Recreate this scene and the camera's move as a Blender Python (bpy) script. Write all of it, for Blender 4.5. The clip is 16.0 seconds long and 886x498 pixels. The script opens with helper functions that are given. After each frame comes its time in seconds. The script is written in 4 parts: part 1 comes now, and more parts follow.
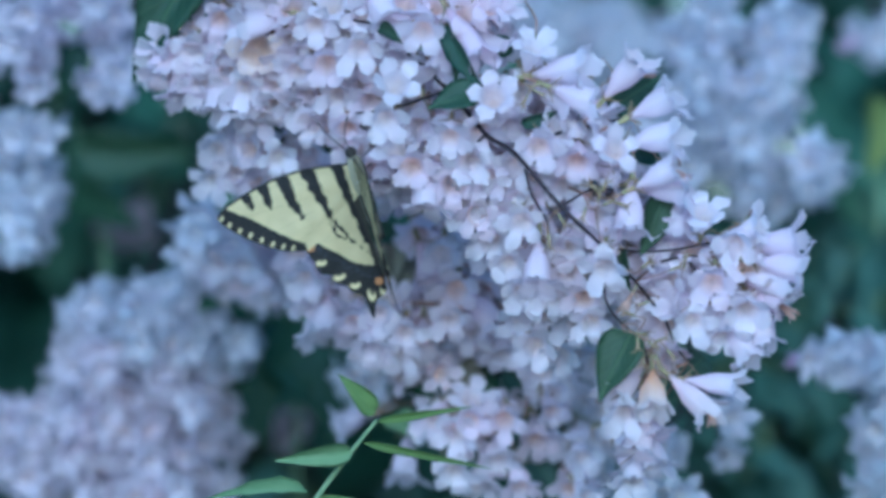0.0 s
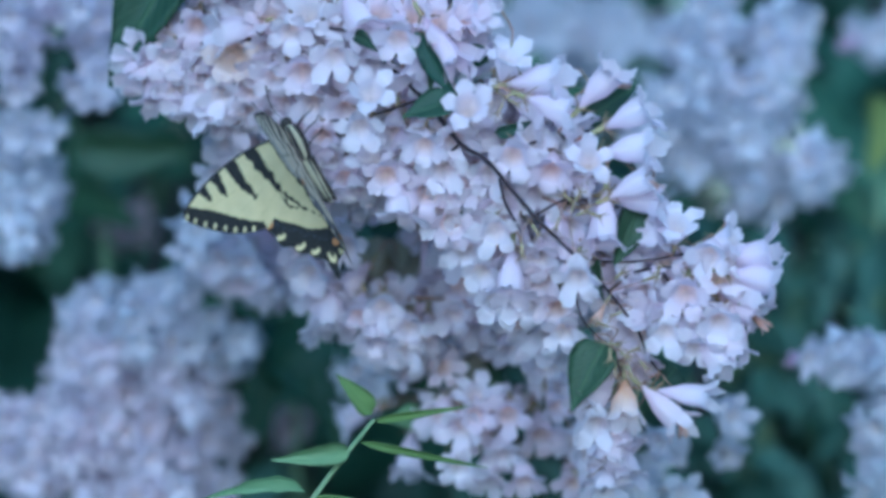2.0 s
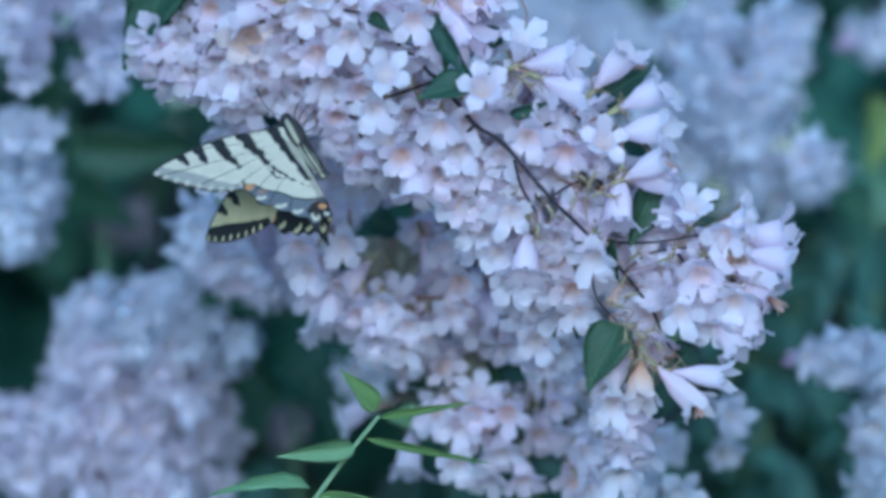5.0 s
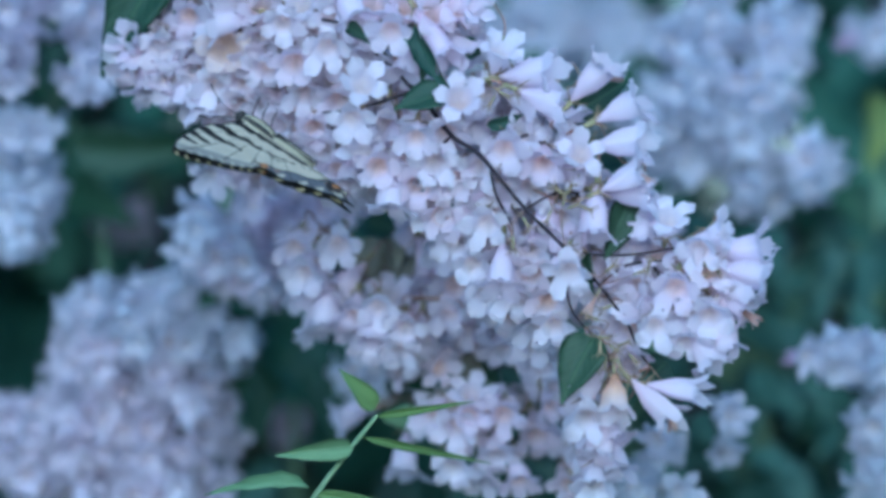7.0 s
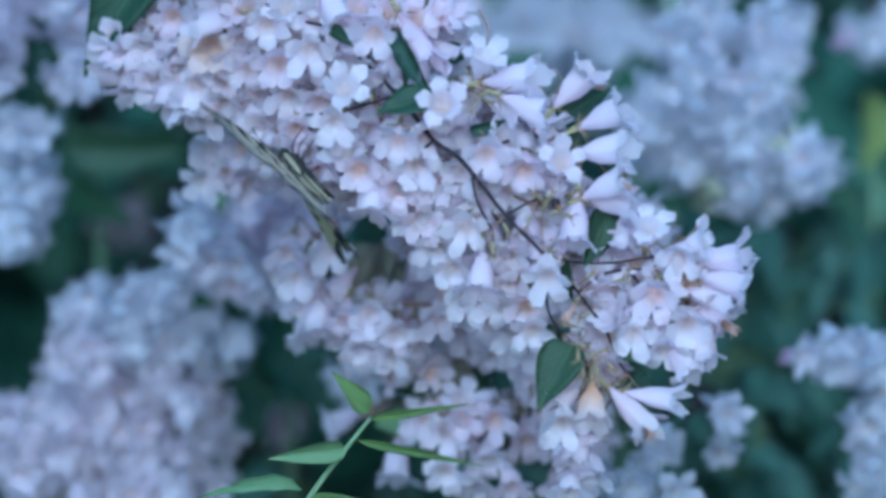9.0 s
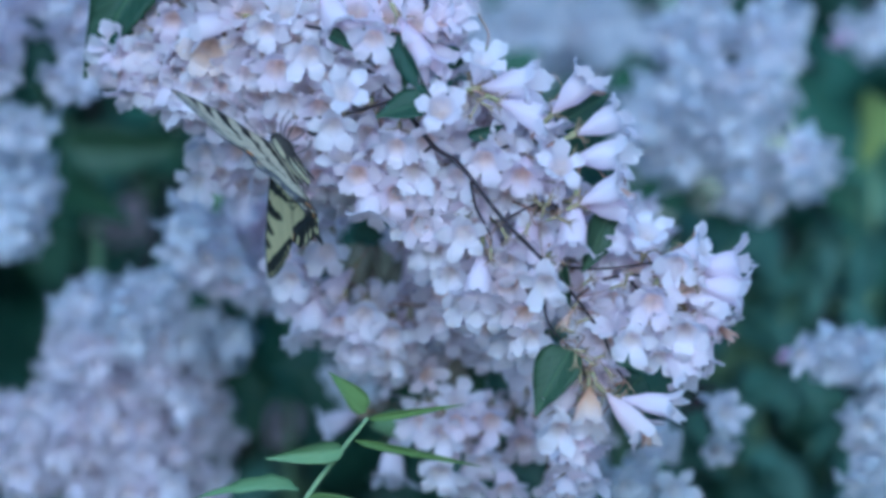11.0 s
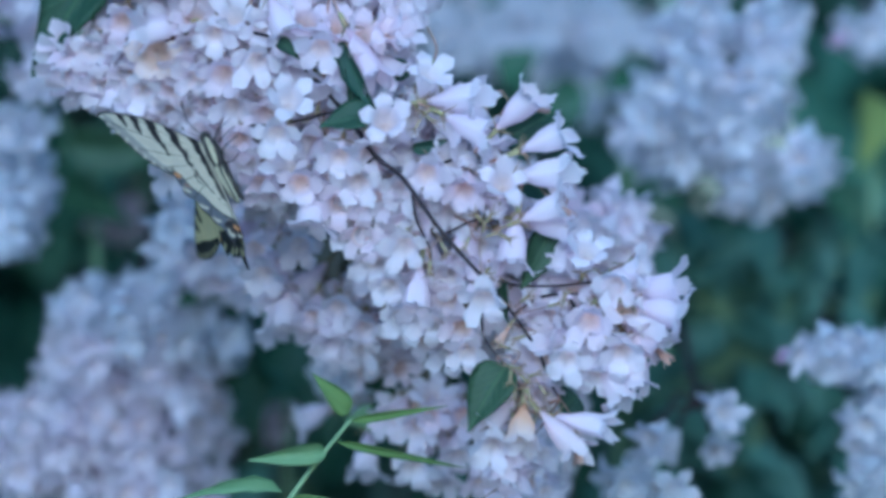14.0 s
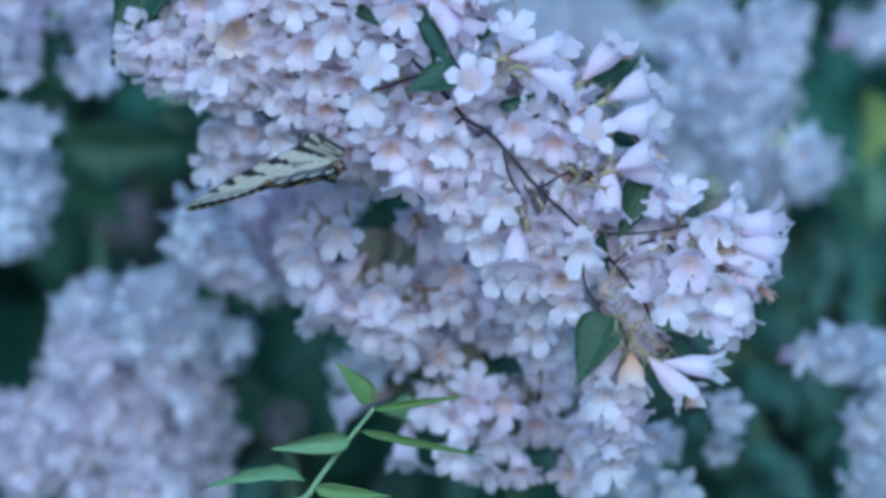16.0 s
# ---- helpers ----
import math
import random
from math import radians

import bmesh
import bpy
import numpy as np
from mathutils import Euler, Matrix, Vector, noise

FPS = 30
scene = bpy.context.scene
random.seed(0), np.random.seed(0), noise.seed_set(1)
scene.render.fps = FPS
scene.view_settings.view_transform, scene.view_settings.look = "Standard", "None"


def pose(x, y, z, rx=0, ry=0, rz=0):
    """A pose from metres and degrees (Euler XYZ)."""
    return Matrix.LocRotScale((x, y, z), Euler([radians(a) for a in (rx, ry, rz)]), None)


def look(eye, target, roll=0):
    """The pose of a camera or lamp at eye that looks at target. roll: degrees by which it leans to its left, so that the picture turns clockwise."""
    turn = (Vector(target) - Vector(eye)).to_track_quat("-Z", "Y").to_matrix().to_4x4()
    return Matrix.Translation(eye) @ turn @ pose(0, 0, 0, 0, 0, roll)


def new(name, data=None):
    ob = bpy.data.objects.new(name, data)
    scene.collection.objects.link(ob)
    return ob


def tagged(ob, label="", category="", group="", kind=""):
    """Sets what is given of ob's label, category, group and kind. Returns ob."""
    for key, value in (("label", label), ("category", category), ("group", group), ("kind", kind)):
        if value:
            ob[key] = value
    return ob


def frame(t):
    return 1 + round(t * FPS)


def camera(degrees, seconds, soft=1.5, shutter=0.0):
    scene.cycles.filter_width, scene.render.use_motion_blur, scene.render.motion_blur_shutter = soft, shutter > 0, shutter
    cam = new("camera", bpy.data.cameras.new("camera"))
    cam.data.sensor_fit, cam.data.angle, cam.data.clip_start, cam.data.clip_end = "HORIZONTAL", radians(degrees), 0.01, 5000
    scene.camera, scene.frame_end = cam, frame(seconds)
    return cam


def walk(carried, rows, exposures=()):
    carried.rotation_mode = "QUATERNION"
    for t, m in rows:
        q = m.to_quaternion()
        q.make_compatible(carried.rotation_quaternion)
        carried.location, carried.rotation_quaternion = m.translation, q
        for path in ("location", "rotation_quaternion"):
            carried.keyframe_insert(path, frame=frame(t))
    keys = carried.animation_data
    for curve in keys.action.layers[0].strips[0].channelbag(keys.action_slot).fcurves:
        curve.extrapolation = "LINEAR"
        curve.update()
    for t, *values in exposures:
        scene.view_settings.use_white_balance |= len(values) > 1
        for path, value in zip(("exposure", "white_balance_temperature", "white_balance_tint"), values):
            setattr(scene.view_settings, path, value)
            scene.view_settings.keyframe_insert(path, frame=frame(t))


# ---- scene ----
SCALE = 0.000185      # metres per unit of the plan's grid, in the plane of sharp focus
DIST = 1.6578         # from the lens to that plane
EYE_H = 1.35          # height of the lens above the ground

# the plan's moving things: seconds, shift right, shift down (plan units), turn (degrees)
PAN = [
    (0, 3.5, 4.8), (0.5, 4.1, 5), (1, 4.2, 2.2), (1.5, 4.4, 3.2), (2, 4, 2.8), (2.5, 5, 1.6), (3, 2.7, 1.3), (3.5, 3, 2.3), (4, 2.2, 3),
    (6.5, 0.2, 0.2), (7, 0.2, 0), (7.5, -0.6, 0), (8, -1.6, 0), (8.5, -4.6, -0.8), (9, -6.1, -0.6), (11.5, -13.1, -3.5), (12, -16.4, -2.3),
    (12.5, -14.5, -1.2), (13, -12.9, -1.4), (13.5, -12.5, -1.3), (14, -12.3, -3.2), (14.5, -10.1, -2.3), (15, -9.2, -4.5), (15.5, -7.4, -4.9),
    (16, -6.8, -5)]
FRONT = [
    (0, 58.44, -8.69, -1.03), (0.2, 28.64, -9.54, -0.53), (0.3, 10.91, -2.45, -0.11), (0.5, -11.11, 17.27, 0.53), (0.7, 6.57, 28.04, -0.01),
    (0.8, 39.05, 14.23, -0.79), (1, 67.82, -3.74, -1.51), (1.2, 56.56, -20.23, -1.21), (1.3, 47.05, -22.35, -0.98), (1.5, 14.2, -6.52, -0.85),
    (1.7, 1.09, 13.07, 0.12), (1.8, 3.87, 21.03, 0.06), (2, 11.53, 10.24, -0.52), (2.2, 38.85, -3.52, -0.79), (2.3, 46.79, -6.09, -0.98),
    (2.5, 59.79, -8.21, -1.17), (2.7, 50.01, 2.42, -1.05), (2.8, 30.13, 11.09, -0.56), (3, -5.81, 11.35, 0.1), (3.2, -15.16, 12.26, 0.54),
    (3.3, -12.51, 5.93, 0.48), (3.5, 7.87, -6.55, -0.38), (3.7, 45.94, -6.63, -0.92), (4, 46.16, -11.76, -0.4), (4.2, 24.05, -14.59, -0.38),
    (4.6, 23.86, -15.35, -0.36), (5, 41.65, -22.4, -0.68), (5.4, 2.76, -9.62, 0.03), (5.8, 29.24, -19.71, -0.43), (6.3, 23.07, -18.58, -0.31),
    (6.5, 20.39, -19.82, -0.23), (6.7, 12.41, -9.34, -0.05), (7, -0.4, 0.2, -0.11), (7.3, 4.73, -4.87, 0.14), (7.5, 7.13, -3.72, -0.04),
    (7.7, 8.16, -1.67, 0.08), (8, -14.62, -0.38, 0.29), (8.2, -21.17, 3.73, 0.83), (8.5, -24.9, 14.17, 0.98), (8.7, -21.5, 13.38, 0.89),
    (9, -28.39, 11.06, 0.87), (9.2, -34.95, 6.75, 1.25), (9.6, -18.17, 4.69, 0.98), (10, -58.07, 22.48, 1.73), (10.4, -32.6, 17.38, 1.31),
    (10.8, -25.85, 18.84, 1.22), (11.3, -41.23, 29, 1.54), (11.5, -38.79, 28.82, 1.91), (11.7, -36.65, 36.62, 1.48), (12, -82.93, 42.35, 3.11),
    (12.3, -150.97, 43.42, 4.24), (12.5, -182.7, 50.76, 4.69), (13, -202.05, 105.21, 6.42), (13.5, -224.25, 105.52, 6.76), (14, -129.77, 46.43, 3.33),
    (14.2, -108.73, 51.01, 3.13), (14.5, -99.81, 62.14, 2.5), (14.7, -57.61, 26.82, 1.87), (15, -3.99, -15.91, -0.92), (15.2, 21.04, -27.94, -0.05),
    (15.5, -1.66, -13.96, -0.16), (15.7, -0.6, -17.49, 0.44), (16, 30.19, -29.78, -1.21)]
MID = [
    (0, -2.5, 4.2, 0), (0.5, 1.9, 4, 0), (1, 5.8, -2.2, 0), (1.5, 5.6, -7.2, 0), (2, 5, -2.8, 0), (2.5, 12, -4.6, 0), (3, 1.3, 3.7, 0),
    (3.5, -1, 2.7, 0), (4, 4.8, -2, 0), (4.4, -0.3, -0.6, 0.1), (4.9, 8.3, -4.2, -0.1), (5.4, -2.2, -1, 0.1), (5.9, 5.4, -4.2, -0.1),
    (6.5, 0.8, -3.2, 0), (7, -0.2, -0, 0), (7.5, 0.6, -0, 0), (8, -6.4, 3, 0), (8.5, -9.4, 10.8, 0), (9, -8.9, 10.6, 0), (9.4, -5.4, 10, -0.1),
    (9.9, -14.2, 13.8, 0.1), (10.4, -10.9, 13.4, -0), (10.9, -12.8, 14.9, -0), (11.5, -14.9, 16.5, 0), (12, -28.6, 26.3, 0), (12.5, -65.5, 41.2, 0),
    (13, -86.1, 41.4, 0), (13.5, -95.5, 25.3, 0), (14, -57.7, 4.2, 0), (14.5, -17.9, 7.3, 0), (15, -4.8, -5.5, 0), (15.5, 3.4, -9.1, 0),
    (16, 8.8, -12, 0)]
TWIG = [
    (0, -4.5, 4.2, 0), (0.5, 0.9, 6, 0), (1, -8.2, 3.8, 0), (1.5, -10.4, 1.8, 0), (2, -10, 5.2, 0), (2.5, -2, 3.4, 0), (3, 2.3, 3.7, 0),
    (3.5, 2, 2.7, 0), (4, 0.8, 0, 0), (4.4, -2.2, 0.9, 0), (4.9, 3.1, -1.1, -0.1), (5.4, -3.2, 0.9, 0.1), (5.9, 1.5, -0.9, -0), (6.5, -1.2, -0.2, 0),
    (7, -0.2, -0, 0), (7.5, -0.4, -0, 0), (8, -1.4, 2, 0), (8.5, -5.4, 5.8, 0), (9, -5.9, 5.6, 0), (9.4, -3.6, 5.3, -0), (9.9, -8.5, 7.7, 0),
    (10.4, -6.2, 7.5, -0), (10.9, -7, 8.4, -0), (11.5, -7.9, 9.5, 0), (12, -15.6, 16.3, 0), (12.5, -41.5, 30.2, 0), (13, -54.1, 33.4, 0),
    (13.5, -45.5, 26.3, 0), (14, -34.7, 11.2, 0), (14.5, -12.9, 7.3, 0), (15, -3.8, -1.5, 0), (15.5, -2.6, -4.1, 0), (16, 0.8, -7, 0)]
# the butterfly: seconds, place (plan units), depth (mm), turn about x, y, z, how far the right and the left wing is raised (degrees)
FLIGHT = [
    (0, 619.1, 288.9, 26, 104.6, -9, -39.1, 46.6, 49.6), (0.5, 562.2, 309.8, 26, 89.4, -11.1, -45.2, 47, 15.6),
    (1, 635.9, 307.3, 26, 94.6, -15.2, -46.1, 42.9, 25.3), (1.5, 562.9, 300.1, 26, 114.4, -10, -44.8, 31.2, 27.8),
    (2, 505.2, 236.7, 26, 107.4, -24.5, -64.2, 40.6, 33.2), (2.5, 557.3, 228.2, 26, 108, -29.9, -61.5, 29, 28.5),
    (3, 488.6, 217.2, 22, 101.1, -36.8, -71.5, 51.8, 25.3), (3.5, 520.3, 194.5, 22, 105.6, -24.1, -71.9, 61.4, 41.2),
    (4, 527, 191.5, 22, 127.7, -36.8, -107.6, 54.7, 42), (4.2, 510.1, 198.8, 21.8, 124.2, -36.1, -111.2, 57.9, 39.9),
    (6.3, 502.3, 235.5, 20.2, 92.9, -63.4, -57.2, 90, 90), (6.5, 495.2, 231.2, 20, 71.7, -61.9, -30, 90, 90),
    (7, 437.9, 221, 20, 116, -53.1, -57.6, 81.5, 97.5), (7.5, 482.8, 180.2, 20, 106.1, -39.2, -68, 87, 92),
    (8, 465.5, 172.7, 20, 115.1, -34.9, -105, 62.6, 75), (8.5, 442.4, 260.6, 26, 152.3, -22, -113.6, 15.9, 15.2),
    (8.7, 481.4, 260.4, 26.3, 146.9, -35.2, -135.1, 29.4, 30.1), (9, 511.8, 289.5, 26.7, 132, -43.1, -111.2, 24, -5.1),
    (9.1, 509.5, 260.9, 26.8, 115.5, -53.2, -102.5, 48.3, -5), (9.2, 500.2, 263, 26.9, 124.6, -44.1, -126.8, 22, 29.7),
    (11.3, 497.7, 265.7, 29.7, 142.8, -37.2, -127.6, 15.5, 39.6), (11.5, 480.8, 265.9, 30, 123.2, -50.4, -95.7, 36.6, 19.5),
    (12, 458.5, 261.6, 30, 119.5, -51.5, -104.1, 49.9, 47.8), (12.5, 357.2, 301.7, 30, 166.9, -23.1, -147.9, -17, 74.4),
    (13, 337.9, 335, 29.3, 171.9, -22.9, -161.3, 9, 55.4), (13.5, 326.5, 342.9, 28.7, 114.3, -57.7, -103.5, 62.7, 14.4),
    (14, 374.1, 264.2, 28, 107.6, -42.1, -88.7, 50.3, 5.2), (14.5, 404.8, 304.1, 30, 139.3, -38.3, -114.4, 32.9, 14.7),
    (15, 490.5, 266.8, 32, 66, -55.5, -34, 90, 90), (15.5, 499.2, 267.8, 35, 130.4, -57.8, -108.7, 88.5, 89.9),
    (16, 555.2, 259.1, 38, 156, -60.9, -141.7, 90, 90)]

cam = camera(10.0, 16.0, soft=3.7, shutter=0.3)
cam.data.dof.use_dof = True
cam.data.dof.focus_distance = DIST + 0.012
cam.data.dof.aperture_fstop = 5.8

STEP = 0.006394       # degrees of turn for one unit of the plan


def aim(dx, dy):
    return pose(0, -DIST, EYE_H, 90 + dy * STEP, 0, dx * STEP)


walk(cam, [(t, aim(dx, dy)) for t, dx, dy in PAN],
     exposures=[(0.0, 0.82, 4170, 0), (16.0, 0.82, 4170, 0)])

# ---- light: open shade under a bright evening sky ----
world = bpy.data.worlds.new("sky")
scene.world = world
world.use_nodes = True
wn = world.node_tree
sky = wn.nodes.new("ShaderNodeTexSky")
sky.sky_type = "NISHITA"
sky.sun_disc = False
sky.sun_elevation = radians(21)
sky.sun_rotation = radians(173)
wn.links.new(sky.outputs[0], wn.nodes["Background"].inputs[0])
wn.nodes["Background"].inputs[1].default_value = 0.098
sun = new("sun", bpy.data.lights.new("sun", "SUN"))
sun.data.energy = 2.5
sun.data.angle = radians(75)
sun.data.color = (1.0, 0.96, 0.9)
sun.matrix_world = look((-0.55, -2.75, 1.27), (0, 0, 1.2))


# ---- materials ----
def material(name):
    m = bpy.data.materials.new(name)
    m.use_nodes = True
    n = m.node_tree
    return m, n, n.nodes["Principled BSDF"]


def node(n, kind, **values):
    k = n.nodes.new(kind)
    for key, v in values.items():
        k.inputs[key].default_value = v
    return k


def mixed(n, fac, a, b, how="MIX"):
    k = n.nodes.new("ShaderNodeMix")
    k.data_type, k.blend_type = "RGBA", how
    for socket, v in ((k.inputs[0], fac), (k.inputs[6], a), (k.inputs[7], b)):
        if isinstance(v, (int, float, tuple)):
            socket.default_value = v
        else:
            n.links.new(v, socket)
    return k.outputs[2]


def ramp(n, fac, *stops):
    k = n.nodes.new("ShaderNodeValToRGB")
    while len(k.color_ramp.elements) < len(stops):
        k.color_ramp.elements.new(0.5)
    for e, (p, c) in zip(k.color_ramp.elements, stops):
        e.position, e.color = p, c
    n.links.new(fac, k.inputs[0])
    return k.outputs[0]


def noise_of(n, coords, scale, detail=3.0):
    k = node(n, "ShaderNodeTexNoise", Scale=scale, Detail=detail)
    n.links.new(coords, k.inputs["Vector"])
    return k.outputs["Fac"]


def bumped(n, bsdf, height, strength, distance):
    k = node(n, "ShaderNodeBump", Strength=strength, Distance=distance)
    n.links.new(height, k.inputs["Height"])
    n.links.new(k.outputs[0], bsdf.inputs["Normal"])


def thin(n, bsdf, colour, amount):
    """Lets light through a petal, leaf or wing."""
    tr = n.nodes.new("ShaderNodeBsdfTranslucent")
    n.links.new(colour, tr.inputs["Color"])
    mix = node(n, "ShaderNodeMixShader", Fac=amount)
    n.links.new(bsdf.outputs[0], mix.inputs[1])
    n.links.new(tr.outputs[0], mix.inputs[2])
    n.links.new(mix.outputs[0], n.nodes["Material Output"].inputs[0])


def scaled_z(n, coords, low, high, axis="Z"):
    sep = n.nodes.new("ShaderNodeSeparateXYZ")
    n.links.new(coords, sep.inputs[0])
    k = node(n, "ShaderNodeMapRange", **{"From Min": low, "From Max": high})
    n.links.new(sep.outputs[axis], k.inputs["Value"])
    return k.outputs[0]


def petal_material(name, inside, faded=False, pale=None, mellow=False):
    m, n, b = material(name)
    co = n.nodes.new("ShaderNodeTexCoord").outputs["Object"]
    rnd = n.nodes.new("ShaderNodeObjectInfo").outputs["Random"]
    z = scaled_z(n, co, -0.012, 0.006)
    if faded:
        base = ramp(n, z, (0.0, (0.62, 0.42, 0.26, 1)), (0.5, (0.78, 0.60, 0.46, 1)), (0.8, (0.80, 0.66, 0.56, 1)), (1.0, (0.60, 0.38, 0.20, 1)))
    elif inside:
        deep = ramp(n, z, (0.0, (0.95, 0.62, 0.38, 1)), (0.45, (0.97, 0.74, 0.55, 1)), (0.58, (0.96, 0.86, 0.81, 1)), (0.70, (0.95, 0.91, 0.94, 1)), (0.84, (0.955, 0.93, 0.965, 1)))
        base = ramp(n, z, (0.0, (0.96, 0.79, 0.64, 1)), (0.45, (0.97, 0.87, 0.79, 1)), (0.58, (0.96, 0.915, 0.91, 1)), (0.70, (0.955, 0.935, 0.955, 1)), (1.0, (0.955, 0.94, 0.97, 1)))
    elif mellow:
        base = ramp(n, z, (0.0, (0.70, 0.46, 0.26, 1)), (0.4, (0.86, 0.66, 0.46, 1)), (0.68, (0.92, 0.82, 0.72, 1)), (1.0, (0.93, 0.89, 0.92, 1)))
    else:
        base = ramp(n, z, (0.0, (0.92, 0.855, 0.90, 1)), (0.4, (0.94, 0.90, 0.945, 1)), (0.68, (0.95, 0.92, 0.955, 1)), (1.0, (0.95, 0.938, 0.97, 1)))
    if inside and not faded:
        base = mixed(n, ramp(n, rnd, (0.4, (0, 0, 0, 1)), (0.95, (1, 1, 1, 1))), base, deep)
    tint = ramp(n, rnd, (0.0, (1.0, 0.99, 1.0, 1)), (0.5, (0.992, 0.975, 0.985, 1)), (0.85, (0.995, 0.945, 0.98, 1)), (1.0, (0.985, 0.955, 0.935, 1)))
    base = mixed(n, 1.0, base, tint, "MULTIPLY")
    # besides rose's own tint, puts sky light and shade into far petals' colour
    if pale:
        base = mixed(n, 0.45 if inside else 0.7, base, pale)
    streak = noise_of(n, co, 330.0, 6.0)
    spots = noise_of(n, co, 2600.0, 2.0)
    base = mixed(n, ramp(n, streak, (0.45, (0, 0, 0, 1)), (0.75, (0.35, 0.35, 0.35, 1))), base, (0.90, 0.83, 0.89, 1))
    n.links.new(base, b.inputs["Base Color"])
    b.inputs["Roughness"].default_value = 0.62
    b.inputs["Specular IOR Level"].default_value = 0.25
    bumped(n, b, spots, 0.25, 0.0003)
    thin(n, b, base, 0.70)
    return m


def leaf_material(name, dark, light, gloss=0.42, tips=(0.05, 0.08, 0.02, 1)):
    m, n, b = material(name)
    co = n.nodes.new("ShaderNodeTexCoord").outputs["Object"]
    rnd = n.nodes.new("ShaderNodeObjectInfo").outputs["Random"]
    patch = noise_of(n, co, 3.5, 4.0)
    base = mixed(n, ramp(n, patch, (0.3, (0, 0, 0, 1)), (0.7, (1, 1, 1, 1))), dark, light)
    base = mixed(n, ramp(n, rnd, (0.0, (0, 0, 0, 1)), (1.0, (0.5, 0.5, 0.5, 1))), base, tips)
    sep = n.nodes.new("ShaderNodeSeparateXYZ")
    n.links.new(co, sep.inputs[0])
    ax = n.nodes.new("ShaderNodeMath")
    ax.operation = "ABSOLUTE"
    n.links.new(sep.outputs["X"], ax.inputs[0])
    # midrib and side veins
    rib = ramp(n, ax.outputs[0], (0.0, (1, 1, 1, 1)), (0.035, (0, 0, 0, 1)))
    slant = n.nodes.new("ShaderNodeMath")
    slant.operation = "MULTIPLY_ADD"
    n.links.new(ax.outputs[0], slant.inputs[0])
    slant.inputs[1].default_value = -0.9
    n.links.new(sep.outputs["Y"], slant.inputs[2])
    wave = n.nodes.new("ShaderNodeMath")
    wave.operation = "PINGPONG"
    n.links.new(slant.outputs[0], wave.inputs[0])
    wave.inputs[1].default_value = 0.07
    vein = ramp(n, wave.outputs[0], (0.0, (0.6, 0.6, 0.6, 1)), (0.012, (0, 0, 0, 1)))
    lines = mixed(n, 1.0, rib, vein, "LIGHTEN")
    base = mixed(n, mixed(n, 0.3, (0, 0, 0, 1), lines), base, (0.16, 0.26, 0.10, 1))
    n.links.new(base, b.inputs["Base Color"])
    b.inputs["Roughness"].default_value = gloss
    bumped(n, b, mixed(n, 0.5, lines, patch), 0.35, 0.01)
    thin(n, b, base, 0.22)
    return m


def bark_material(name, a, c):
    m, n, b = material(name)
    co = n.nodes.new("ShaderNodeTexCoord").outputs["Object"]
    g = noise_of(n, co, 900.0, 5.0)
    big = noise_of(n, co, 60.0, 2.0)
    base = mixed(n, g, a, c)
    base = mixed(n, ramp(n, big, (0.4, (0, 0, 0, 1)), (0.7, (0.6, 0.6, 0.6, 1))), base, a)
    n.links.new(base, b.inputs["Base Color"])
    b.inputs["Roughness"].default_value = 0.75
    bumped(n, b, g, 0.5, 0.0006)
    return m


PETAL_IN = petal_material("petal_inside", True)
PETAL_OUT = petal_material("petal_outside", False)
# far petals: blue sky light and lower brightness put into their colour
PETAL_SKY_TINT = petal_material("petal_sky_tinted", False, False, (0.78, 0.84, 0.875, 1))
# bank petals lilac, made duller so the bank's shade is in their colour
PETAL_LILAC_SHADED = petal_material("petal_lilac_shaded", False, False, (0.81, 0.785, 0.855, 1))
PETAL_BANK_SHADED = petal_material("petal_lilac_shaded_inside", True, False, (0.81, 0.785, 0.85, 1))
# inner skin of the far petals, tinted with the same sky light
PETAL_SKY_TINT_IN = petal_material("petal_sky_tinted_inside", True, False, (0.765, 0.80, 0.865, 1))
PETAL_MELLOW = petal_material("petal_mellow", False, False, None, True)
PETAL_ROSE = petal_material("petal_rose", False, False, (0.84, 0.62, 0.80, 1))
# mauve-grey that puts the shrub's deep shade into the petal colour
PETAL_DIMMED = petal_material("petal_shade_dimmed", False, True, (0.50, 0.46, 0.54, 1))
PETAL_OLD = petal_material("petal_faded", False, True)
LEAF = leaf_material("leaf_dark", (0.013, 0.048, 0.032, 1), (0.022, 0.070, 0.046, 1), 0.58)
LEAF_YOUNG = leaf_material("leaf_young", (0.18, 0.29, 0.12, 1), (0.25, 0.36, 0.17, 1), 0.55, (0.08, 0.22, 0.16, 1))
LEAF_LIME = leaf_material("leaf_lime", (0.15, 0.24, 0.06, 1), (0.20, 0.30, 0.085, 1), 0.7, (0.16, 0.25, 0.08, 1))
LEAF_OLIVE = leaf_material("leaf_olive", (0.27, 0.28, 0.18, 1), (0.38, 0.36, 0.26, 1), 0.6, (0.30, 0.26, 0.20, 1))
LEAF_FAR = leaf_material("leaf_far", (0.03, 0.085, 0.05, 1), (0.06, 0.15, 0.08, 1), 0.5)
# lighter than leaf_far: the right side's more open light put into its colour
LEAF_TEAL_LIT = leaf_material("leaf_bluish_lit", (0.055, 0.125, 0.09, 1), (0.08, 0.165, 0.12, 1), 0.6, (0.07, 0.13, 0.10, 1))
# the light caught by the edge leaf is part of this base colour
LEAF_SUN = leaf_material("leaf_yellow_green_lit", (0.20, 0.26, 0.06, 1), (0.28, 0.33, 0.08, 1), 0.5, (0.20, 0.26, 0.08, 1))
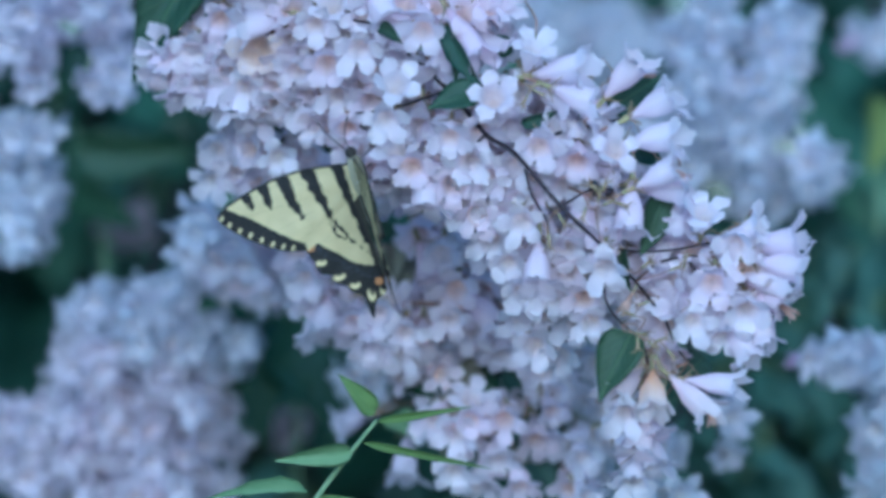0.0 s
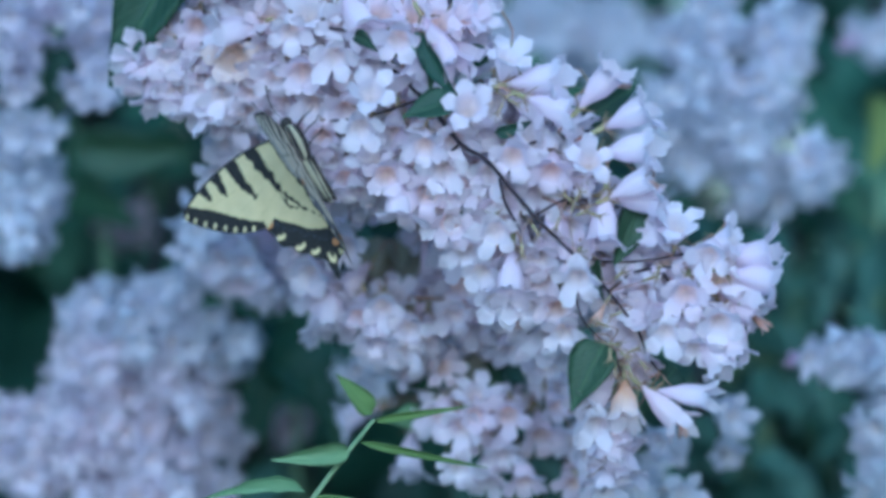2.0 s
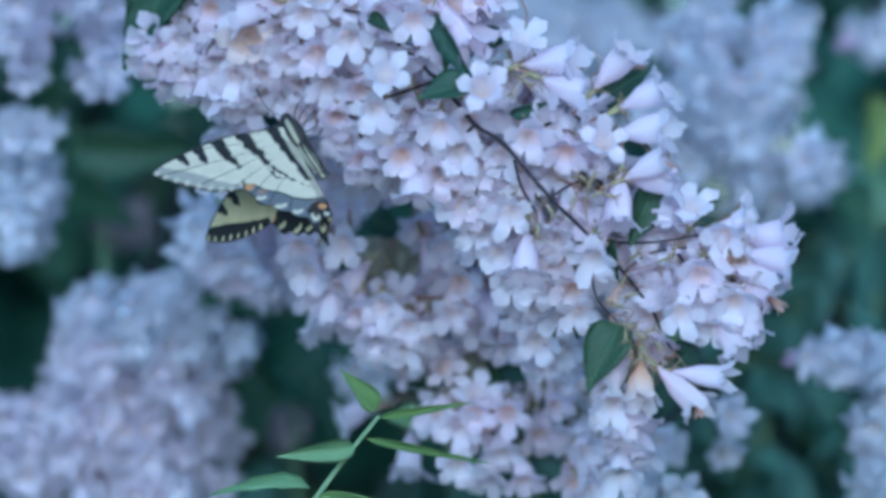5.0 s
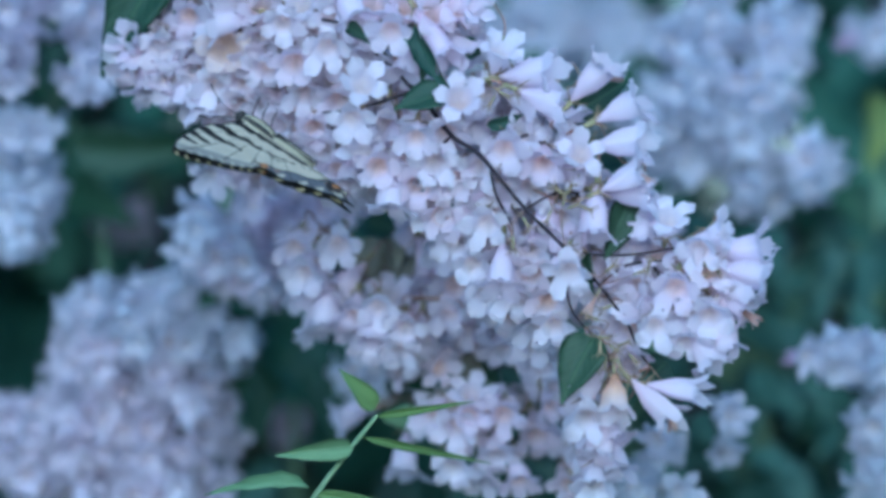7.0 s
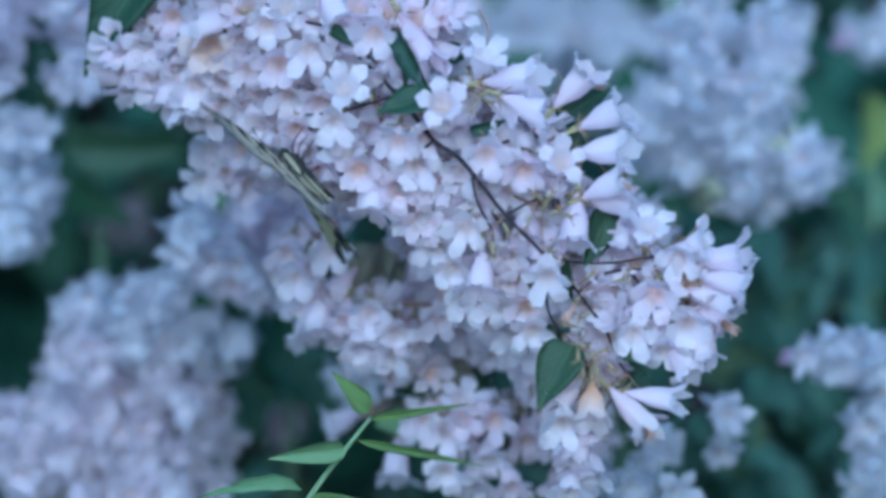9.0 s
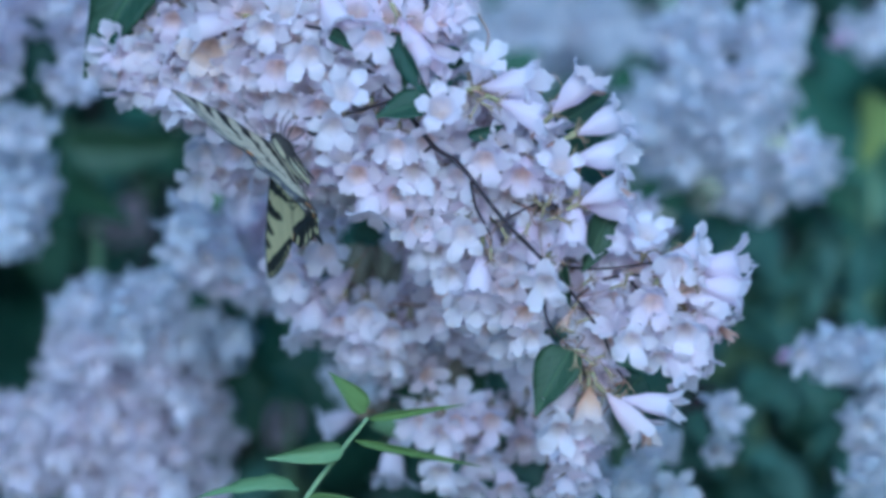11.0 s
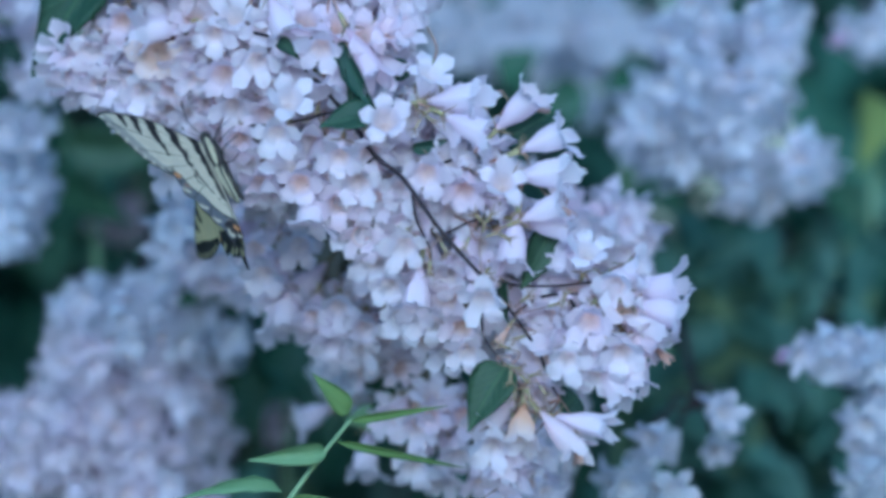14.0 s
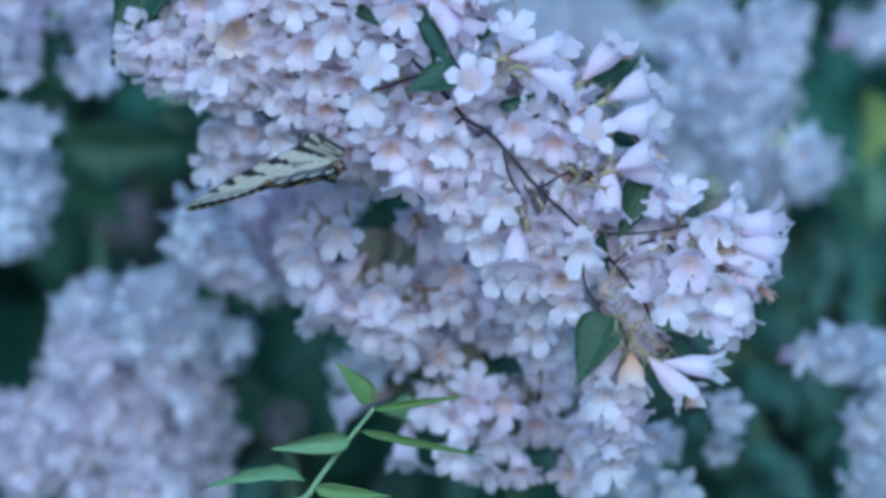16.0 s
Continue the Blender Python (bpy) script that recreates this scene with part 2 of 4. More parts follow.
STEM = bark_material("twig_bark", (0.012, 0.008, 0.011, 1), (0.034, 0.020, 0.024, 1))
GREENSTEM = bark_material("green_stem", (0.15, 0.24, 0.11, 1), (0.27, 0.36, 0.19, 1))
STALK = bark_material("stalk_skin", (0.28, 0.25, 0.14, 1), (0.44, 0.17, 0.19, 1))
CALYX = bark_material("calyx_skin", (0.24, 0.32, 0.12, 1), (0.42, 0.15, 0.17, 1))


def wing_material():
    m, n, b = material("wing_scales")
    at_ = n.nodes.new("ShaderNodeAttribute")
    at_.attribute_name = "scales"
    co = n.nodes.new("ShaderNodeTexCoord").outputs["Object"]
    dust = noise_of(n, co, 5200.0, 2.0)
    patch = noise_of(n, co, 260.0, 3.0)
    base = mixed(n, ramp(n, dust, (0.35, (0, 0, 0, 1)), (0.75, (0.12, 0.12, 0.12, 1))), at_.outputs["Color"], (0.30, 0.29, 0.22, 1))
    base = mixed(n, mixed(n, 0.25, (0, 0, 0, 1), patch), base, (0.55, 0.52, 0.36, 1), "MULTIPLY")
    n.links.new(base, b.inputs["Base Color"])
    b.inputs["Roughness"].default_value = 0.7
    b.inputs["Specular IOR Level"].default_value = 0.3
    bumped(n, b, dust, 0.3, 0.0002)
    thin(n, b, base, 0.2)
    return m


def fur_material(name, a, c):
    m, n, b = material(name)
    co = n.nodes.new("ShaderNodeTexCoord").outputs["Object"]
    g = noise_of(n, co, 1800.0, 4.0)
    n.links.new(mixed(n, g, a, c), b.inputs["Base Color"])
    b.inputs["Roughness"].default_value = 0.9
    bumped(n, b, g, 0.8, 0.0006)
    return m


WING = wing_material()
FUR_BLACK = fur_material("black_fur", (0.012, 0.012, 0.014, 1), (0.05, 0.045, 0.035, 1))
FUR_YELLOW = fur_material("yellow_fur", (0.24, 0.23, 0.14, 1), (0.40, 0.37, 0.25, 1))


# ---- building tools ----
def at(px, py, y=0.0):
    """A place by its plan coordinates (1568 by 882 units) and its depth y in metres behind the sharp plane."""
    k = SCALE * (DIST + y) / DIST
    return Vector(((px - 784) * k, y, EYE_H + (441 - py) * k))


def toward(az, tilt):
    """A direction: az degrees in the upright plane (0 right, 90 up), tilt degrees out of it towards the open side."""
    a, t = radians(az), radians(tilt)
    return Vector((math.cos(a) * math.cos(t), -math.sin(t), math.sin(a) * math.cos(t)))


def between(x, xs, ys):
    return float(np.interp(x, xs, ys))


def mesh_of(name, verts, faces, mats, index=None, smooth=True):
    me = bpy.data.meshes.new(name)
    me.from_pydata([tuple(v) for v in verts], [], faces)
    for m in mats:
        me.materials.append(m)
    if index is not None:
        me.polygons.foreach_set("material_index", index)
    me.polygons.foreach_set("use_smooth", [smooth] * len(faces))
    me.update()
    return me


def root(name, place, label, category, group=""):
    ob = new(name)
    ob.empty_display_size = 0.02
    ob.location = place
    return tagged(ob, label, category, group)


def part(name, me, parent, m=None, label=""):
    """One mesh object under a thing (m in the world) or under a part (m in the part's space)."""
    ob = new(name, me)
    ob.parent = parent
    if parent.data is None:
        ob.matrix_parent_inverse = Matrix.Translation(-Vector(parent.location))
    if m is not None:
        ob.matrix_basis = m
    return tagged(ob, label) if label else ob


def smooth_line(pts, n=5):
    pts = [Vector(p) for p in pts]
    if len(pts) < 3:
        return pts
    ext = [2 * pts[0] - pts[1], *pts, 2 * pts[-1] - pts[-2]]
    out = []
    for i in range(1, len(ext) - 2):
        a, b, c, d = ext[i - 1:i + 3]
        for k in range(n):
            t = k / n
            out.append(0.5 * (2 * b + (c - a) * t + (2 * a - 5 * b + 4 * c - d) * t * t + (3 * b - a - 3 * c + d) * t ** 3))
    out.append(pts[-1])
    return out


def tube(verts, faces, pts, r0, r1, n=6, knots=0.0):
    start = len(verts)
    up = Vector((0.13, 0.31, 0.94))
    for i, p in enumerate(pts):
        d = (pts[min(i + 1, len(pts) - 1)] - pts[max(i - 1, 0)]).normalized()
        a = d.cross(up)
        a = (a if a.length > 1e-4 else d.cross(Vector((1, 0, 0)))).normalized()
        b = d.cross(a)
        f = i / max(1, len(pts) - 1)
        r = (r0 + (r1 - r0) * f) * (1 + knots * math.sin(i * 2.7) * math.sin(i * 1.3))
        for k in range(n):
            w = 2 * math.pi * k / n
            verts.append(p + a * (r * math.cos(w)) + b * (r * math.sin(w)))
    for i in range(len(pts) - 1):
        for k in range(n):
            q = start + i * n
            faces.append((q + k, q + (k + 1) % n, q + n + (k + 1) % n, q + n + k))
    faces.append(tuple(range(start + n - 1, start - 1, -1)))
    e = start + (len(pts) - 1) * n
    faces.append(tuple(range(e, e + n)))


def stem_mesh(name, pts, r0, r1, mat, n=7, fine=5, knots=0.12):
    v, f = [], []
    tube(v, f, smooth_line(pts, fine), r0, r1, n, knots)
    return mesh_of(name, v, f, [mat])


def corolla(name, seed, per=4, rows=5, flare=(64, 110), lobe=0.0067, mouth=0.0043, length=0.0112, mats=None, bell=0.2, shallow=False, broad=1.0):
    """A bell flower: a tube that widens from its base (z = -length) to the mouth (z = 0) and five flaring lobes."""
    rg = random.Random(seed)
    n = 5 * per
    prof = [(0.0, 0.16), (0.14, 0.21 + 0.06 * bell), (0.34, 0.35 + 0.15 * bell), (0.58, 0.58 + 0.24 * bell), (0.82, 0.84 + 0.13 * bell), (1.0, 1.02)]
    ends = [rg.uniform(*flare) for _ in range(5)]
    lens = [lobe * rg.uniform(0.78, 1.14) * (1.15 if i == 0 else 0.9 if i in (2, 3) else 1) for i in range(5)]
    wides = [rg.uniform(0.82, 1.12) for _ in range(5)]
    twist = [rg.uniform(-0.7, 0.7) for _ in range(5)]
    verts, faces, index = [], [], []
    for side, off in ((0, 0.0), (1, -0.00016)):
        base = len(verts)
        if side and shallow:
            prof = [(0.64, 0.06), (0.66, 0.34), (0.71, 0.58), (0.80, 0.79), (0.90, 0.93), (1.0, 1.02)]
        for f, r in prof:
            for k in range(n):
                w = 2 * math.pi * (k / n)
                rr = mouth * r + off * (0.5 + 0.5 * f)
                flat = 1 + (0.08 * math.cos(5 * w) + (0.04 * math.cos(10 * w) if bell > 0.6 and not shallow else 0)) * f
                verts.append(Vector((rr * flat * math.cos(w), rr * flat * math.sin(w), -length * (1 - f))))
        for i in range(len(prof) - 1):
            for k in range(n):
                a, b = base + i * n + k, base + i * n + (k + 1) % n
                q = (a, b, b + n, a + n)
                faces.append(q if side == 0 else q[::-1])
                index.append(side)
        faces.append(tuple(range(base, base + n)) if side == 0 else tuple(range(base + n - 1, base - 1, -1)))
        index.append(side)
        rim = base + (len(prof) - 1) * n
        for i in range(5):
            c = 2 * math.pi * ((i + 0.5) / 5)
            rad, tan = Vector((math.cos(c), math.sin(c), 0)), Vector((-math.sin(c), math.cos(c), 0))
            prev = [rim + (i * per + k) % n for k in range(per + 1)]
            r, z = mouth * 1.04 * math.cos(math.pi / 5), 0.0
            for s in range(1, rows + 1):
                fs = s / rows
                ang = radians(32 + (ends[i] - 32) * min(1, fs * 1.5))
                r += lens[i] / rows * math.sin(ang)
                z += lens[i] / rows * math.cos(ang)
                hw = mouth * between(fs, (0, 0.3, 0.55, 0.8, 1.0), (0.60, 0.60 + 0.09 * broad, 0.70 * broad, 0.56 * broad, 0.17 * broad)) * wides[i]
                row = []
                for k in range(per + 1):
                    w = 2 * k / per - 1
                    sag = 0.12 * w * w * fs
                    cup = 0.10 * hw * w * w + twist[i] * hw * w * fs * 0.5
                    rr = r - sag * lens[i] * math.sin(ang)
                    zz = z - sag * lens[i] * math.cos(ang) + cup + 0.0008 * math.sin(6.1 * w + 5 * fs + 9 * ends[i]) * fs
                    p = rad * (rr - off * -math.cos(ang)) + tan * (hw * w) + Vector((0, 0, zz - off * math.sin(ang)))
                    row.append(len(verts))
                    verts.append(p)
                for k in range(per):
                    q = (prev[k], prev[k + 1], row[k + 1], row[k])
                    faces.append(q if side == 0 else q[::-1])
                    index.append(side)
                prev = row
    return mesh_of(name, verts, faces, mats or [PETAL_OUT, PETAL_IN], index)


OPEN = [corolla("flower_open", 11 + i, flare=(38, 112), length=0.0104, lobe=0.0062, mouth=0.0035, bell=1.25, shallow=True, broad=1.22) for i in range(8)]
SLIM = [corolla("flower_slim", 31 + i, flare=(18, 100), lobe=0.0064, mouth=0.0038, length=0.0125, bell=1.3, broad=1.15, mats=[PETAL_OUT, PETAL_OUT]) for i in range(5)]
BUD = [corolla("flower_bud", 41 + i, flare=(-14, 10), lobe=0.0050, mouth=0.0028, length=0.0130, bell=0.9, mats=[PETAL_ROSE, PETAL_ROSE]) for i in range(2)]
OLD = [corolla("flower_faded", 51 + i, flare=(-5, 45), lobe=0.0042, mouth=0.0026, length=0.0105, mats=[PETAL_OLD, PETAL_OLD]) for i in range(2)]
DIMMED = [corolla("flower_shade_dimmed", 54 + i, flare=(-5, 60), lobe=0.0060, mouth=0.0038, length=0.0110, mats=[PETAL_DIMMED, PETAL_DIMMED]) for i in range(2)]
MELLOW = [corolla("flower_mellow", 56 + i, flare=(15, 50), lobe=0.0058, mouth=0.0040, length=0.0100, bell=1.3, broad=1.2, mats=[PETAL_MELLOW, PETAL_IN]) for i in range(2)]
AMBER = [corolla("flower_amber", 58, flare=(60, 100), lobe=0.0058, mouth=0.0052, length=0.0110, bell=1.2, broad=1.0, shallow=True, mats=[PETAL_OUT, PETAL_MELLOW])]
FAR = [corolla("flower_far", 61 + i, per=3, rows=3, lobe=0.0068, mouth=0.0038, length=0.0096, bell=1.35, shallow=True, broad=1.2, mats=[PETAL_SKY_TINT, PETAL_SKY_TINT_IN]) for i in range(4)]
THIN = [corolla("flower_thin", 71 + i, flare=(-10, 70), lobe=0.0070, mouth=0.0033, length=0.0140, bell=1.35, mats=[PETAL_OUT, PETAL_OUT]) for i in range(3)]
BANK = [corolla("flower_bank", 81 + i, per=3, rows=4, lobe=0.0066, mouth=0.0038, length=0.0096, bell=1.35, shallow=True, broad=1.2, mats=[PETAL_LILAC_SHADED, PETAL_BANK_SHADED]) for i in range(4)]
KINDS = {"k": BANK, "t": THIN, "o": OPEN, "s": SLIM, "b": BUD, "w": OLD, "m": MELLOW, "z": DIMMED, "a": AMBER, "f": FAR}


def leaf_mesh(name, seed, fold=0.25, curl=0.25, mat=None, wide=0.5):
    """A pointed oval leaf of length 1 along y, width 1 along x, with a midrib fold and two skins."""
    rg = random.Random(seed)
    rows, cols = 10, 6
    verts, faces = [], []
    wob = [rg.uniform(-0.03, 0.03) for _ in range(rows + 1)]
    for side, off in ((0, 0.0), (1, -0.012)):
        base = len(verts)
        for i in range(rows + 1):
            f = i / rows
            half = 0.5 * (math.sin(math.pi * f ** 0.64) ** 0.88 if 0 < f < 1 else 0.0) * (1.05 - 0.42 * f ** 2) + 0.012
            for k in range(cols + 1):
                w = 2 * k / cols - 1
                verts.append(Vector((half * w, f + 0.02 * w * w, fold * abs(w) * half - curl * (f - 0.2) ** 2 + wob[i] * w + off)))
        for i in range(rows):
            for k in range(cols):
                a = base + i * (cols + 1) + k
                q = (a, a + 1, a + cols + 2, a + cols + 1)
                faces.append(q if side == 0 else q[::-1])
    m = (rows + 1) * (cols + 1)
    for i in range(rows):
        for k in (0, cols):
            a = i * (cols + 1) + k
            faces.append((a, a + cols + 1, a + cols + 1 + m, a + m))
    return mesh_of(name, verts, faces, [mat])


LEAVES = {"v": [leaf_mesh("leaf_olive", 39 + i, 0.3, 0.3, LEAF_OLIVE) for i in range(2)],
          "d": [leaf_mesh("leaf_dark", i, 0.3, 0.2 + 0.1 * i, LEAF) for i in range(3)],
          "y": [leaf_mesh("leaf_young", 9 + i, 0.35, 0.35, LEAF_YOUNG) for i in range(2)],
          "l": [leaf_mesh("leaf_lime", 12 + i, 0.2, 0.2, LEAF_LIME) for i in range(2)],
          "s": [leaf_mesh("leaf_yellow_green_lit", 29, 0.2, 0.3, LEAF_SUN)],
          "h": [leaf_mesh("leaf_bluish_lit", 23 + i, 0.3, 0.25, LEAF_TEAL_LIT) for i in range(3)],
          "g": [leaf_mesh("leaf_far", 19 + i, 0.3, 0.25, LEAF_FAR) for i in range(3)]}
RG = random.Random(5)


def leaf(parent, base, tip, width, roll=0, kind="d", label=""):
    """A leaf from base to tip, two places in the world; width in metres; roll about its length."""
    along = tip - base
    y = along.normalized()
    z = Vector((0, -1, 0.25))
    z = (z - y * z.dot(y)).normalized()
    m = Matrix((y.cross(z), y, z)).transposed().to_4x4()
    m = Matrix.Translation(base) @ m @ pose(0, 0, 0, 0, roll, 0) @ Matrix.Diagonal((width, along.length, along.length * 0.8, 1))
    return part("leaf", RG.choice(LEAVES[kind]), parent, m, label)


def calyx_mesh():
    """Five narrow bristly sepals round a small ovary; its mouth is at z = 0."""
    v, f = [], []
    tube(v, f, [Vector((0, 0, -0.0045)), Vector((0, 0, -0.0030)), Vector((0, 0, -0.0012)), Vector((0, 0, 0.0002))], 0.0007, 0.0010, 6)
    for i in range(5):
        w = 2 * math.pi * i / 5
        d = Vector((math.cos(w), math.sin(w), 0))
        tube(v, f, [d * 0.0008, d * 0.0024 + Vector((0, 0, 0.0012)), d * 0.0044 + Vector((0, 0, 0.0026))], 0.00030, 0.0001, 4)
    return mesh_of("calyx", v, f, [CALYX])


CALYX_MESH = calyx_mesh()


def flower(parent, mouth, way, kind="o", size=1.0, node_at=None, roll=None):
    """A flower with its mouth at a place, opening along way; its calyx and stalk lead to node_at."""
    me = RG.choice(KINDS[kind])
    z = way.normalized()
    x = z.cross(Vector((0.2, 0.9, 0.35))).normalized()
    m = Matrix((x, z.cross(x), z)).transposed().to_4x4()
    m = Matrix.Translation(mouth) @ m @ pose(0, 0, 0, 0, 0, RG.uniform(0, 360) if roll is None else roll) @ Matrix.Diagonal((size, size, size, 1))
    ob = part("flower", me, parent, m)
    if node_at is not None:
        low = min(v.co.z for v in me.vertices)
        part("calyx", CALYX_MESH, ob, Matrix.Translation((0, 0, low)))
        end = m.inverted() @ node_at
        a = Vector((0, 0, low - 0.0042))
        far_ = (end - a).length
        v, f = [], []
        tube(v, f, smooth_line([a, a + Vector((0, 0, -min(0.006, far_ * 0.4))), (a + end) / 2 + Vector((0, 0, -far_ * 0.12)), end], 3), 0.00030, 0.00038, 5)
        part("stalk", mesh_of("stalk", v, f, [STALK]), ob)
    return ob


def nearest(nodes, p):
    return min(nodes, key=lambda q: (q - p).length)


# ---- ground, hedge and the shrub's canes ----
def ground_material():
    m, n, b = material("lawn")
    co = n.nodes.new("ShaderNodeTexCoord").outputs["Object"]
    a, c = noise_of(n, co, 90.0, 5.0), noise_of(n, co, 0.7, 3.0)
    base = mixed(n, a, (0.03, 0.06, 0.02, 1), (0.09, 0.14, 0.05, 1))
    base = mixed(n, ramp(n, c, (0.45, (0, 0, 0, 1)), (0.65, (0.6, 0.6, 0.6, 1))), base, (0.10, 0.085, 0.06, 1))
    n.links.new(base, b.inputs["Base Color"])
    b.inputs["Roughness"].default_value = 0.95
    bumped(n, b, a, 0.8, 0.03)
    return m


v, f = [], []
K = 40
for j in range(K + 1):
    for i in range(K + 1):
        u, w = (2 * i / K - 1), (2 * j / K - 1)
        x, y = 400 * u * abs(u) ** 2, 400 * w * abs(w) ** 2
        v.append((x, y, 0.02 * noise.noise((x * 0.8, y * 0.8, 0))))
for j in range(K):
    for i in range(K):
        q = j * (K + 1) + i
        f.append((q, q + 1, q + K + 2, q + K + 1))
tagged(new("ground", mesh_of("ground", v, f, [ground_material()])), "mown green lawn under the flowering shrub", "ground", kind="structure")


def hedge(name, count, seed, x0, x1, y0, y1, z0, z1, size, label):
    """Many separate leaves, joined: the deep green behind the flowers, and unseen leaves that cast shade."""
    rg = random.Random(seed)
    v, f = [], []
    for _ in range(count):
        for _ in range(40):
            p = Vector((rg.uniform(x0, x1), rg.uniform(y0, y1), rg.uniform(z0, z1)))
            side = 1 - (abs((2 * p.x - x0 - x1) / (x1 - x0)) ** 3 if abs(p.x) > 0.3 else 0)
            lump = noise.noise((p.x * 2.3, p.y * 2.0, p.z * 2.1 + seed)) * 0.28 + noise.noise((p.x * 6, p.y * 5, p.z * 6)) * 0.1
            inside = min((z1 - p.z) / (z1 - z0) * 3.0, side * 1.6, (y1 - p.y) / (y1 - y0) * 4, (p.y - y0) / (y1 - y0) * 6 + 0.22)
            if inside + lump > 0.2:
                break
        L = size * rg.uniform(0.6, 1.3)
        W = L * rg.uniform(0.4, 0.6)
        m = Matrix.Translation(p) @ Euler((rg.uniform(0.3, 2.2), rg.uniform(-0.9, 0.9), rg.uniform(0, 6.3))).to_matrix().to_4x4()
        b = len(v)
        for q in ((0, 0, 0), (-0.42, 0.35, 0.1), (-0.3, 0.7, 0.06), (0, 1, -0.1), (0.3, 0.7, 0.06), (0.42, 0.35, 0.1), (0, 0.5, 0)):
            v.append(m @ Vector((q[0] * W, q[1] * L, q[2] * L)))
        f += [(b, b + 6, b + 1), (b + 1, b + 6, b + 2), (b + 2, b + 6, b + 3), (b, b + 5, b + 6), (b + 5, b + 4, b + 6), (b + 4, b + 3, b + 6)]
    ob = new(name, mesh_of(name, v, f, [HEDGE]))
    return tagged(ob, label, "foliage", kind="stuff")


def hedge_material():
    m, n, b = material("hedge_leaf")
    rnd = n.nodes.new("ShaderNodeNewGeometry").outputs["Random Per Island"]
    co = n.nodes.new("ShaderNodeTexCoord").outputs["Object"]
    g = noise_of(n, co, 40.0, 3.0)
    base = ramp(n, rnd, (0.0, (0.045, 0.105, 0.075, 1)), (0.6, (0.07, 0.165, 0.11, 1)), (0.93, (0.10, 0.21, 0.12, 1)), (1.0, (0.15, 0.21, 0.10, 1)))
    base = mixed(n, mixed(n, 0.4, (0, 0, 0, 1), g), base, (0.035, 0.08, 0.06, 1))
    n.links.new(base, b.inputs["Base Color"])
    b.inputs["Roughness"].default_value = 0.5
    thin(n, b, base, 0.25)
    return m


HEDGE = hedge_material()
hedge("shrub_foliage", 2600, 3, -0.50, 0.50, 0.66, 0.98, 0.85, 1.85, 0.055, "dark green leaves of the shrub in deep shade")
hedge("hedge_foliage", 20000, 4, -1.6, 1.6, 0.98, 1.8, 0.02, 2.3, 0.095, "dense dark green hedge leaves behind the shrub")
# added out of view, above and left, to keep light off the left banks
hedge("shrub_canopy", 2200, 6, -0.80, -0.16, 0.24, 0.95, 1.66, 1.98, 0.06, "unseen dark green leaves added overhead to shade the left flowers")
hedge("shrub_side_foliage", 3000, 8, -0.85, -0.34, 0.10, 0.80, 0.02, 1.75, 0.06, "unseen dark green leaves added at the left to block light")

bush = root("beauty_bush", (0.05, 0.75, 0.0), "arching brown canes of a pink flowering shrub rooted in the lawn", "shrub")
HOOK = at(295, -2055, 0.05)
part("cane", stem_mesh("cane", [(-0.15, 0.72, 0), (-0.22, 0.66, 0.7), (-0.26, 0.45, 1.45), (-0.2, 0.2, 1.78), HOOK, (0.12, -0.02, 1.70)], 0.011, 0.0025, STEM, 8), bush)
part("cane", stem_mesh("cane", [(0.18, 0.8, 0), (0.30, 0.78, 0.8), (0.33, 0.70, 1.5), (0.22, 0.58, 1.85), (0.05, 0.5, 1.95)], 0.010, 0.002, STEM, 8), bush)
part("cane", stem_mesh("cane", [(-0.3, 0.8, 0), (-0.42, 0.78, 0.7), (-0.46, 0.7, 1.3), (-0.4, 0.55, 1.62)], 0.010, 0.002, STEM, 8), bush)


# ---- the flowering spray in front ----
spray = root("flowering_spray", HOOK, "arching spray of pale pink bell flowers with pointed dark leaves", "flower spray")


def line(*pts):
    return [at(*p) for p in pts]


MAIN = line((295, -2055, 0.05), (300, -1200, 0.06), (380, -400, 0.06), (520, -60, 0.05), (610, 40, 0.032), (735, 160, 0.014), (800, 240, 0.006), (850, 275, -0.004), (930, 370, -0.012), (1000, 440, -0.006), (1060, 505, 0.006), (1112, 575, 0.012))
part("cane", stem_mesh("cane", MAIN[:5], 0.0034, 0.0012, STEM, 7, 6), spray)
part("stem", stem_mesh("stem", MAIN[4:], 0.00095, 0.0005, STEM, 7, 6), spray)
